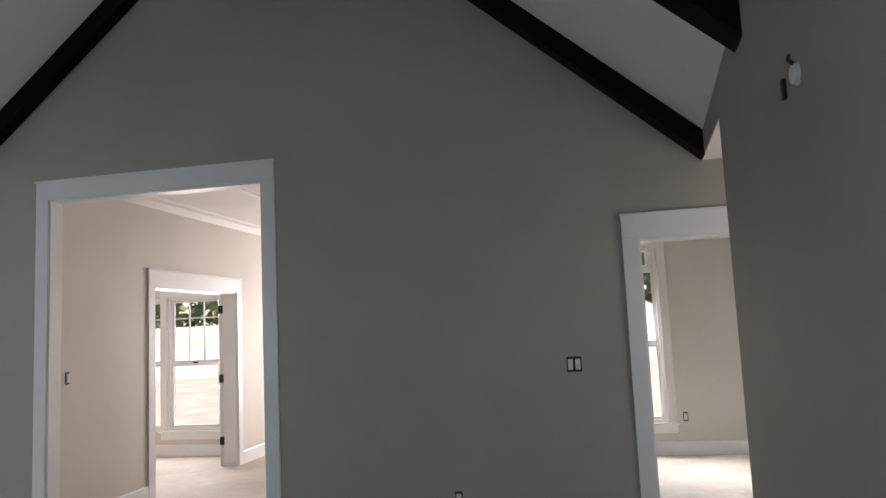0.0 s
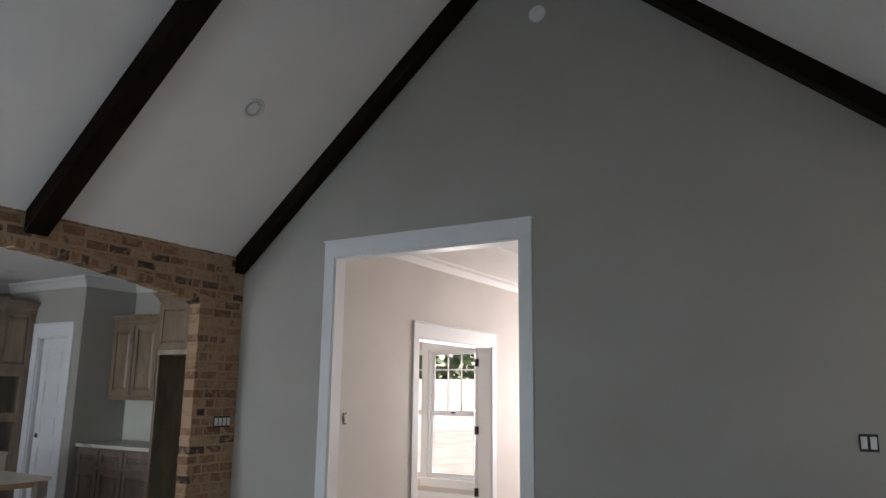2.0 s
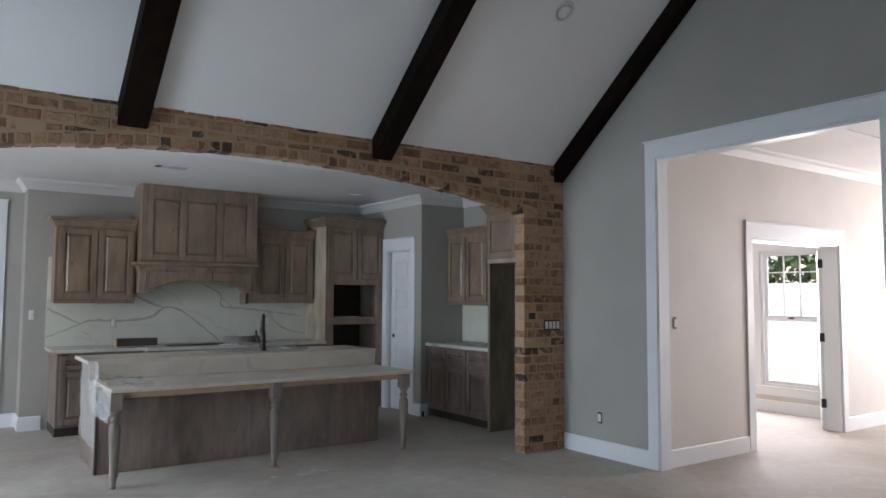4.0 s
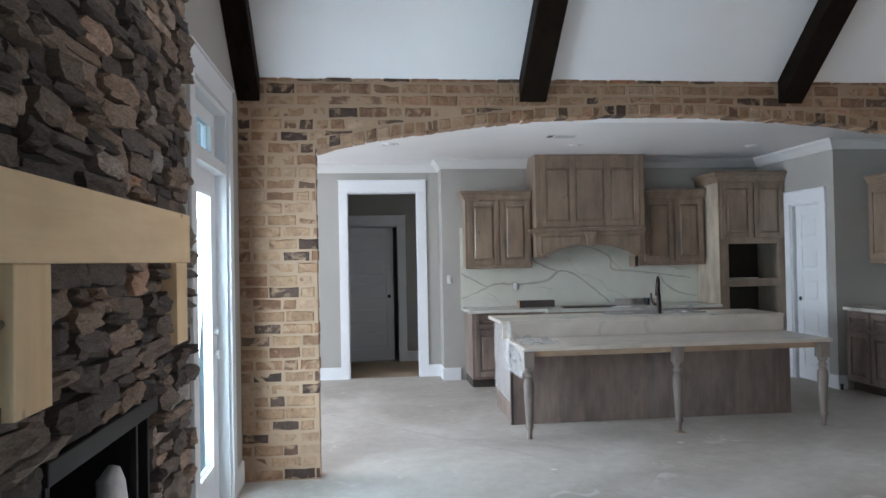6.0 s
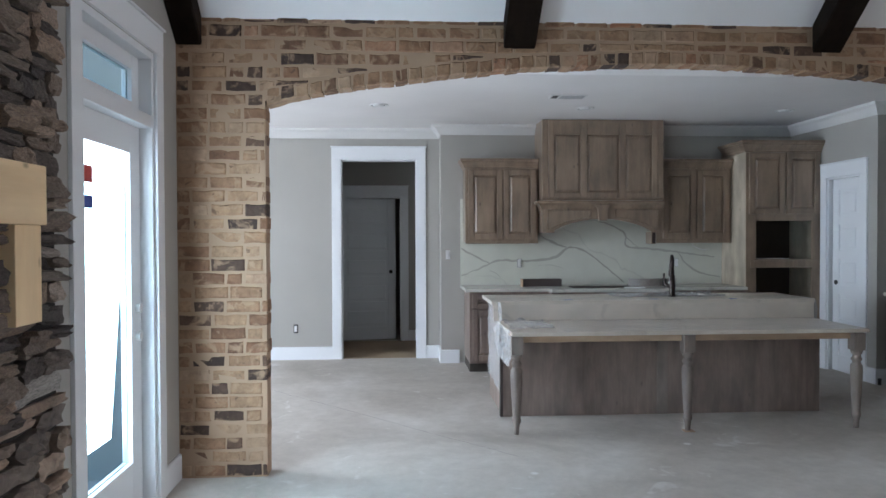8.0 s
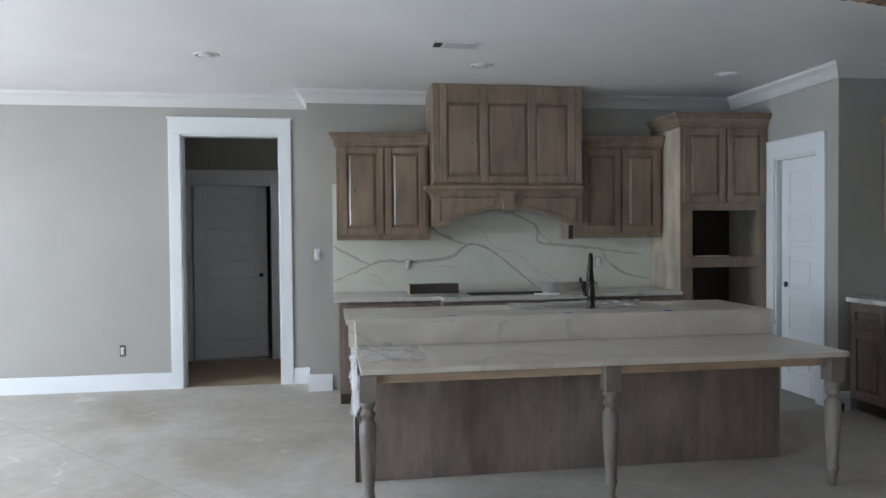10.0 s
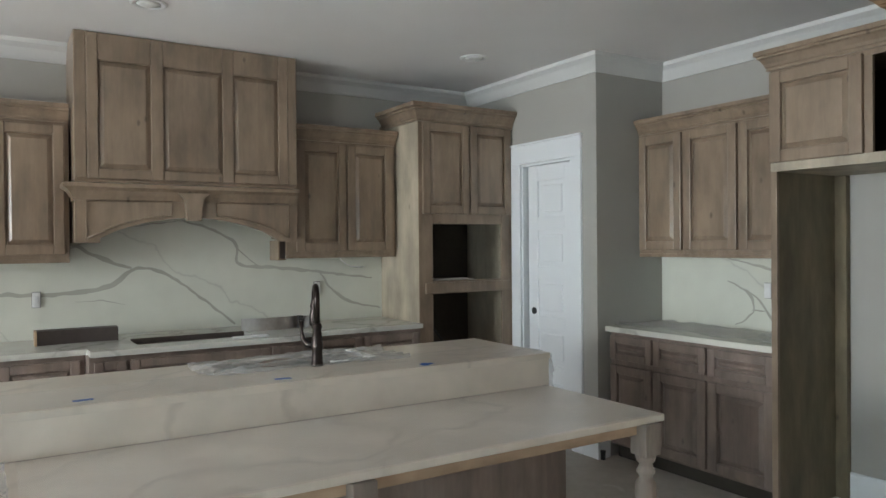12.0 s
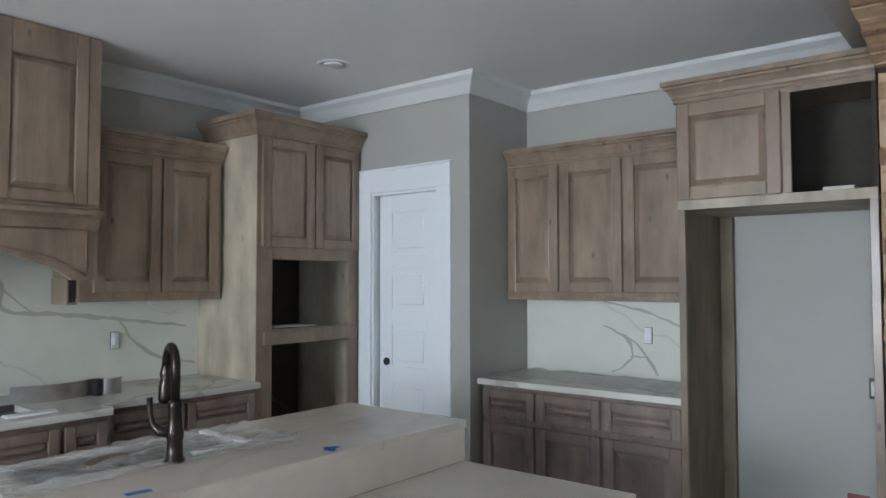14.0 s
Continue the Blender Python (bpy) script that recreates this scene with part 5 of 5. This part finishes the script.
sheet("plastic_sheet", (-6.95, 1.395, 0.50), (0.74, 0, 0), (0, 0, 0.27), 36, 14, 0.03, "torn clear film hanging off the table's edge", 7)
sheet("plastic_sheet", (-6.94, 1.42, 0.767), (0.55, 0, 0), (0, 0.35, 0), 24, 18, 0.02, "crumpled clear film on the table's corner", 11)
sheet("plastic_sheet", (-7.75, 5.42, 0.917), (1.2, 0, 0), (0, 0.48, 0), 40, 20, 0.02, "clear dust film over the worktop", 9)

sheet("plastic_sheet", (-6.97, 4.178, 0.62), (-0.26, 0, 0), (0, 0, 0.31), 16, 20, 0.03, "loose clear film hanging from the counter's end", 13)
VEIL = film_mat()
VEIL.name = "thin_stretched_film"
VEIL.node_tree.nodes["Principled BSDF"].inputs["Alpha"].default_value = 0.13


def stretched(origin, du, dv, nu, nv, slant, seed, label):
    """Clear film pulled tight over a top, with long low folds that run aslant."""
    bm = bmesh.new()
    o, du, dv = Vector(origin), Vector(du), Vector(dv)
    rows = []
    for i in range(nu + 1):
        row = []
        for j in range(nv + 1):
            u, v = i / nu, j / nv
            p = o + du * u + dv * v
            a = p.x * 1.0 + p.y * slant
            w = noise.noise((a * 9, (p.y - p.x * slant) * 0.8, seed))
            row.append(bm.verts.new(p + Vector((0, 0, 0.0012 + 0.008 * max(0.0, w - 0.12)))))
        rows.append(row)
    for a, b in zip(rows, rows[1:]):
        for j in range(nv):
            bm.faces.new((a[j], b[j], b[j + 1], a[j + 1])).smooth = True
    return solid("plastic_sheet", bm, VEIL, label, "plastic sheet")


stretched((-7.34, 1.36, 0.9312), (0.37, 0, 0), (0, 2.80, 0), 40, 160, 0.45, 2.3, "clear film stretched over the upper counter")
stretched((-6.955, 1.80, 0.7652), (0.74, 0, 0), (0, 2.34, 0), 60, 140, 0.30, 6.1, "clear film stretched over the table top")
disc = lathe(bmesh.new(), [(0.070, 0), (0.074, 0.004), (0.074, 0.012), (0.068, 0.016)], (0, 0, 0), 28)
bmesh.ops.transform(disc, matrix=pose(-7.41, 2.88, 0.934, 0, 0, 20) @ Matrix.Diagonal((0.8, 1.25, 1, 1)), verts=disc.verts)
solid("wood_disc", disc, plain("brown_offcut", (0.13, 0.085, 0.055), 0.6), "oval brown wooden offcut beside the faucet", "offcut")
foam = thing("foam_corner", (-7.36, 3.31, 0.931), "white foam packing corner on the counter", "packing")
part("strip", boxed(-7.585, -7.29, 3.305, 3.345, 0.9335, 0.947, bevel=0.003), WHITE, foam)
part("strip", boxed(-7.335, -7.29, 3.10, 3.304, 0.9335, 0.943, bevel=0.003), WHITE, foam)

# ---- fireplace mantel and firebox ----
man = thing("mantel", (-2.68, -0.72, 1.5), "raw pine mantel beam on two brackets", "mantel")
part("beam", boxed(-3.548, -1.845, -0.765, -0.692, 1.526, 1.735, bevel=0.004), PINE, man)
PINE_Z = wood("fresh_pine_upright", (0.74, 0.50, 0.27), (0.90, 0.69, 0.43), 0.6, 0.6, "z", 0.5, 0.12, 0.2)
part("bracket", boxed(-2.13, -1.935, -0.765, -0.70, 1.173, 1.525, bevel=0.003), PINE_Z, man)
part("bracket", boxed(-3.52, -3.345, -0.765, -0.70, 1.185, 1.525, bevel=0.003), PINE_Z, man)
fire = thing("firebox", (-2.71, YS, 0.30), "black steel firebox insert, unlit", "firebox")
for a in ((-3.17, -3.15, -1.15, -0.77, 0.30, 0.96), (-2.27, -2.25, -1.15, -0.77, 0.30, 0.96), (-3.15, -2.27, -1.15, -0.77, 0.94, 0.96), (-3.15, -2.27, -1.15, -0.77, 0.30, 0.32), (-3.15, -2.27, -1.15, -1.13, 0.32, 0.94)):
    part("plate", boxed(*a), SOOT, fire)
part("lintel", boxed(-3.21, -2.21, -0.785, -0.745, 0.945, 1.01, bevel=0.004), SOOT, fire, "black steel lintel bar")
part("door_bar", boxed(-3.05, -3.03, -0.80, -0.775, 0.32, 0.94, bevel=0.003), SOOT, fire)
part("wrap", tube(bmesh.new(), [(-2.93, -0.83, 0.32), (-2.92, -0.84, 0.5), (-2.94, -0.83, 0.65), (-2.95, -0.84, 0.75), (-2.96, -0.83, 0.80)], [0.05, 0.062, 0.055, 0.05, 0.02], 9), WHITE, fire, "bundled white packing film")

# ---- outside ----
EARTH = paint("bare_earth", (0.46, 0.40, 0.34), 0.95, 0.25, 0.5)
structure("ground", boxed(-600, 600, -600, 600, -0.35, -0.16), EARTH, "bare graded earth round the house")
structure("ground_bank", prism(bmesh.new(), [(30, -0.2), (52, 2.6), (90, 3.0), (90, -0.2)], "x", -80, 60), paint("pale_sand", (0.58, 0.54, 0.48), 0.95, 0.2, 0.5), "pale sandy bank behind the yard")
LEAF, nt, p = mat("leaf_green", 0.7)
inf = nt.nodes.new("ShaderNodeNewGeometry")
nt.links.new(ramp(nt, inf.outputs["Random Per Island"], [(0, (0.06, 0.10, 0.035)), (1, (0.17, 0.23, 0.10))]), p.inputs["Base Color"])
rnd = random.Random(4)
vs, fs = [], []
for k in range(130):
    cx, cy, hgt = rnd.uniform(-70, 45), rnd.uniform(60, 80), rnd.uniform(7, 13)
    for q in range(70):
        a, z = rnd.uniform(0, 6.28), rnd.random()
        r = (1.2 + 2.4 * math.sin(math.pi * min(1, 0.15 + 0.85 * z))) * rnd.random() ** 0.5
        c = Vector((cx + r * math.cos(a), cy + r * math.sin(a), 3.0 + z * hgt))
        u = Vector((rnd.uniform(-1, 1), rnd.uniform(-1, 1), rnd.uniform(-1, 1))).normalized() * rnd.uniform(0.3, 0.7)
        w = u.cross(Vector((rnd.uniform(-1, 1), rnd.uniform(-1, 1), rnd.uniform(-1, 1)))).normalized() * rnd.uniform(0.3, 0.6)
        n = len(vs)
        vs += [c - u, c + w, c + u, c - w]
        fs.append((n, n + 1, n + 2, n + 3))
me = bpy.data.meshes.new("woods")
me.from_pydata(vs, [], fs)
me.materials.append(LEAF)
tagged(new("far_woods", me), "green line of trees beyond the yard", "trees", "", "stuff")

# ---- fireplace stones ----
fpl = thing("fireplace", (-2.62, YS, 0), "dry-stacked dark fieldstone chimney breast", "fireplace")
SX_L, SX_R, SF = -3.81, -1.80, YS + 0.010
def vault(x):
    return EAVE + SLOPE * (x - XW) if x < RIDGE else PEAK - (PEAK - EAVE_E) / (XE - RIDGE) * (x - RIDGE)
bm = wall("y", SF, YS + 0.001, SX_L + 0.02, SX_R - 0.02, 0, vault(SX_L) - 0.02, [(-3.17, -2.25, 0.30, 0.96)])
zt = vault(SX_L) - 0.02
prism(bm, [(SX_L + 0.02, zt), (SX_R - 0.02, zt), (SX_R - 0.02, vault(SX_R) - 0.03), (RIDGE, PEAK - 0.31), (RIDGE - 0.1, PEAK - 0.31)], "y", SF, YS + 0.001)
part("mortar_bed", bm, GROUT, fpl)


def rock_mesh(k, verts=None, faces=None):
    """A rough stone in a unit square, standing out towards +y."""
    rnd = random.Random(100 + k)
    nx, nz = 5, 4
    vs, fs = [], []
    ph = [rnd.uniform(0, 6.28) for _ in range(4)]
    tilt, lean = rnd.uniform(-0.25, 0.25), rnd.uniform(-0.25, 0.25)
    for j in range(nz + 1):
        for i in range(nx + 1):
            u, v = i / nx - 0.5, j / nz - 0.5
            edge = max(abs(u), abs(v)) * 2
            du = 0.05 * math.sin(ph[0] + 5 * v) + rnd.uniform(-0.04, 0.04)
            dv = 0.07 * math.sin(ph[1] + 5 * u) + rnd.uniform(-0.05, 0.05)
            corner = 0.05 if abs(u) > 0.49 and abs(v) > 0.49 else 0.0
            y = (0.74 if edge > 0.99 else 0.88) + tilt * u + lean * v + rnd.uniform(-0.2, 0.2)
            vs.append(((u + du) * (1 - corner), max(0.2, y), (v + dv) * (1 - corner * 1.4)))
    w = nx + 1
    for j in range(nz):
        for i in range(nx):
            a = j * w + i
            fs.append((a, a + w, a + w + 1, a + 1))
    rim = [i for i in range(w)] + [j * w + nx for j in range(1, nz + 1)] + [nz * w + i for i in range(nx - 1, -1, -1)] + [j * w for j in range(nz - 1, 0, -1)]
    base = len(vs)
    for r in rim:
        vs.append((vs[r][0] * 0.96, -0.3, vs[r][2] * 0.96))
    n = len(rim)
    for k2 in range(n):
        fs.append((rim[k2], rim[(k2 + 1) % n], base + (k2 + 1) % n, base + k2))
    return vs, fs


ROCKS = []
for k in range(16):
    me = bpy.data.meshes.new("stone")
    me.from_pydata(*[rock_mesh(k)[0], [], rock_mesh(k)[1]])
    me.materials.append(ROCK)
    ROCKS.append(me)
rnd = random.Random(21)
CU, CZ_ = 0.05, 0.044
nu, nzc = round((SX_R - SX_L) / CU), int(5.3 / CZ_)
taken = [[False] * nzc for _ in range(nu)]
stones = []
for j in range(nzc):
    for i in range(nu):
        if taken[i][j]:
            continue
        x, z = SX_L + i * CU, j * CZ_
        if -3.20 < x + CU / 2 < -2.22 and 0.27 < z + CZ_ / 2 < 1.01:
            continue
        w, h = rnd.choice((2, 3, 4, 4, 5, 6, 7)), rnd.choice((1, 1, 1, 1, 2, 2, 2))
        a = 0
        while a < w and i + a < nu and not taken[i + a][j] and not (-3.20 < SX_L + (i + a + 0.5) * CU < -2.22 and 0.27 < z + CZ_ / 2 < 1.01):
            a += 1
        b = 1
        while b < h and j + b < nzc and all(not taken[i + q][j + b] and not (-3.20 < SX_L + (i + q + 0.5) * CU < -2.22 and 0.27 < z + (b + 0.5) * CZ_ < 1.01) for q in range(a)):
            b += 1
        for q in range(a):
            for r in range(b):
                taken[i + q][j + r] = True
        if min(vault(x), vault(x + a * CU)) - 0.03 < z + b * CZ_:
            continue
        stones.append((x + a * CU / 2, z + b * CZ_ / 2, a * CU, b * CZ_))
stones.sort(key=lambda s: abs(s[1] - 1.7) + 0.2 * abs(s[0] + 2.2))
vs, fs = [], []
for k, (x, z, w, h) in enumerate(stones):
    d = rnd.choice((0.02, 0.03, 0.045, 0.06, 0.075)) * rnd.uniform(0.85, 1.15)
    me = ROCKS[rnd.randrange(16)]
    if k < 300:
        o = new("stone", me)
        o.parent = fpl
        o.location = Vector((x, SF - 0.006, z)) - fpl.location
        o.rotation_euler = (0, rnd.uniform(-0.07, 0.07), 0)
        o.scale = (w * 1.01, d, h * 0.87)
    else:
        n = len(vs)
        vs += [(x + v.co.x * w * 1.01 - fpl.location.x, SF - 0.006 + v.co.y * d - fpl.location.y, z + v.co.z * h * 0.87) for v in me.vertices]
        fs += [tuple(n + q for q in f.vertices) for f in me.polygons]
me = bpy.data.meshes.new("upper_stonework")
me.from_pydata(vs, [], fs)
me.materials.append(ROCK)
o = new("upper_stonework", me)
o.parent = fpl
tagged(o, kind="stuff")

# ---- brick arch wall ----
AY0, AY1, SPRING, RISE = -0.25, 4.915, 2.31, 0.255
AM, HALF = (AY0 + AY1) / 2, (AY1 - AY0) / 2
RAD = (HALF * HALF + RISE * RISE) / (2 * RISE)
def arch_z(y):
    return SPRING + RISE - RAD + math.sqrt(max(0.0, RAD * RAD - (y - AM) ** 2)) if AY0 <= y <= AY1 else -9.0
bw = thing("wall_west", (XW, AM, 0), "tumbled tan brick wall with a wide flat arch", "wall", "", "structure")
top = EAVE + 0.06
bm = bmesh.new()
for a, b in ((YS, AY0 - 0.005), (AY1 + 0.005, YN)):
    box(bm, XW - BT + 0.003, XW - 0.003, a, b, 0, top)
n = 48
for k in range(n):
    a, b = AY0 - 0.005 + (AY1 - AY0 + 0.010) * k / n, AY0 - 0.005 + (AY1 - AY0 + 0.010) * (k + 1) / n
    za, zb = (max(SPRING, arch_z(min(max(q, AY0), AY1))) + 0.008 for q in (a, b))
    prism(bm, [(a, za), (b, zb), (b, top), (a, top)], "x", XW - BT + 0.003, XW - 0.003)
part("mortar", bm, MORTAR, bw)


def brick_mesh(quad, jit):
    """A tumbled brick from its four (y, z) corners, centred, with worn uneven edges front and back."""
    rnd = random.Random(jit)
    cy, cz = sum(q[0] for q in quad) / 4, sum(q[1] for q in quad) / 4
    q0, steps = [], (3, 1, 3, 1)
    for k in range(4):
        (ya, za), (yb, zb) = quad[k], quad[(k + 1) % 4]
        for i in range(steps[k]):
            t = i / steps[k]
            q0.append((ya + (yb - ya) * t - cy + rnd.uniform(-.004, .004), za + (zb - za) * t - cz + rnd.uniform(-.004, .004)))
    n, d = len(q0), BT / 2
    ins = [(y - math.copysign(min(0.008, abs(y)), y), z - math.copysign(min(0.007, abs(z)), z)) for y, z in q0]
    vs = [(d + rnd.uniform(-.0015, .0015), *p) for p in ins] + [(d - 0.006, *p) for p in q0] + [(-d + 0.006, *p) for p in q0] + [(-d, *p) for p in ins]
    fs = [tuple(range(n)), tuple(range(4 * n - 1, 3 * n - 1, -1))]
    for r in range(3):
        for k in range(n):
            fs.append((r * n + k, r * n + n + k, r * n + n + (k + 1) % n, r * n + (k + 1) % n))
    me = bpy.data.meshes.new("brick")
    me.from_pydata(vs, [], fs)
    me.materials.append(BRICK)
    return me, (cy, cz)


CACHE = {}
def lay(quad, squared=True):
    if squared:
        (a, b), (c, d) = quad[0], quad[2]
        key = (round((c - a) / 0.006), round((d - b) / 0.004), rnd.randrange(3))
        if key not in CACHE:
            CACHE[key] = brick_mesh(quad, hash(key) % 997)[0]
        return CACHE[key], ((a + c) / 2, (b + d) / 2)
    return brick_mesh(quad, rnd.randrange(999))


PITCH, JOINT, LONG = 0.0845, 0.014, 0.197
rnd = random.Random(8)
bricks = []
course = 0
while course * PITCH < EAVE:
    z0, z1 = course * PITCH + 0.008, min((course + 1) * PITCH - 0.008, EAVE + 0.01)
    y = YS - (0.0 if course % 2 else 0.108) - rnd.uniform(0, 0.02)
    stops = []
    while y < YN:
        ln = LONG * rnd.uniform(0.94, 1.04) if rnd.random() > 0.2 else 0.096
        stops.append((y, y + ln))
        y += ln + JOINT
    for a, b in stops:
        pieces = []
        a, b = max(a, YS + 0.002), min(b, YN - 0.002)
        if b - a < 0.03:
            continue
        if z1 < SPRING + 0.02:
            if a < AY0:
                pieces.append((a, min(b, AY0 + rnd.uniform(-.006, .004)) if b > AY0 - 0.05 else b))
            if b > AY1:
                pieces.append((max(a, AY1 - rnd.uniform(-.006, .004)) if a < AY1 + 0.05 else a, b))
        else:
            pieces.append((a, b))
        for a, b in pieces:
            if b - a < 0.025:
                continue
            la, lb = (arch_z(q) + 0.088 if z1 > SPRING + 0.02 and AY0 - 0.02 < q < AY1 + 0.02 and arch_z(q) > 0 else -1 for q in (a, b))
            za, zb = max(z0, la), max(z0, lb)
            if z1 - max(za, zb) < 0.012 and z1 - min(za, zb) < 0.03:
                continue
            if max(za, zb) > z0:
                bricks.append(((a, min(za, z1 - 0.008)), (b, min(zb, z1 - 0.008)), (b, z1), (a, z1), False))
            else:
                bricks.append(((a, z0), (b, z0), (b, z1), (a, z1), True))
    course += 1
count = round(2 * HALF / 0.088)
for k in range(count):
    a = AY0 + (AY1 - AY0) * k / count + 0.005
    b = AY0 + (AY1 - AY0) * (k + 1) / count - 0.005
    drop = rnd.uniform(-0.004, 0.006)
    za, zb = arch_z(max(a, AY0 + 1e-4)) + drop, arch_z(min(b, AY1 - 1e-4)) + drop
    bricks.append(((a, za), (b, zb), (b, zb + 0.076), (a, za + 0.076), False))
bricks.sort(key=lambda q: abs(q[0][0] - 1.0) * 0.2 + abs(q[0][1] - 2.0) * 0.1)
vs, fs = [], []
for k, q in enumerate(bricks):
    me, (cy, cz) = lay(q[:4], q[4])
    at = Vector((XW - BT / 2 + rnd.uniform(-.003, .004), cy, cz)) - bw.location
    if k < 330:
        o = new("brick", me)
        o.parent = bw
        o.location = at
        o.rotation_euler = (rnd.uniform(-0.012, 0.012), 0, 0)
    else:
        n = len(vs)
        vs += [tuple(v.co + at) for v in me.vertices]
        fs += [tuple(n + i for i in f.vertices) for f in me.polygons]
if vs:
    me = bpy.data.meshes.new("far_bricks")
    me.from_pydata(vs, [], fs)
    me.materials.append(BRICK)
    o = new("far_bricks", me)
    o.parent = bw
    tagged(o, kind="stuff")
electrical("light_switch", (XW, 5.28, 1.22), "x", 1, 4, label="open four-gang switch box in the brick pier")
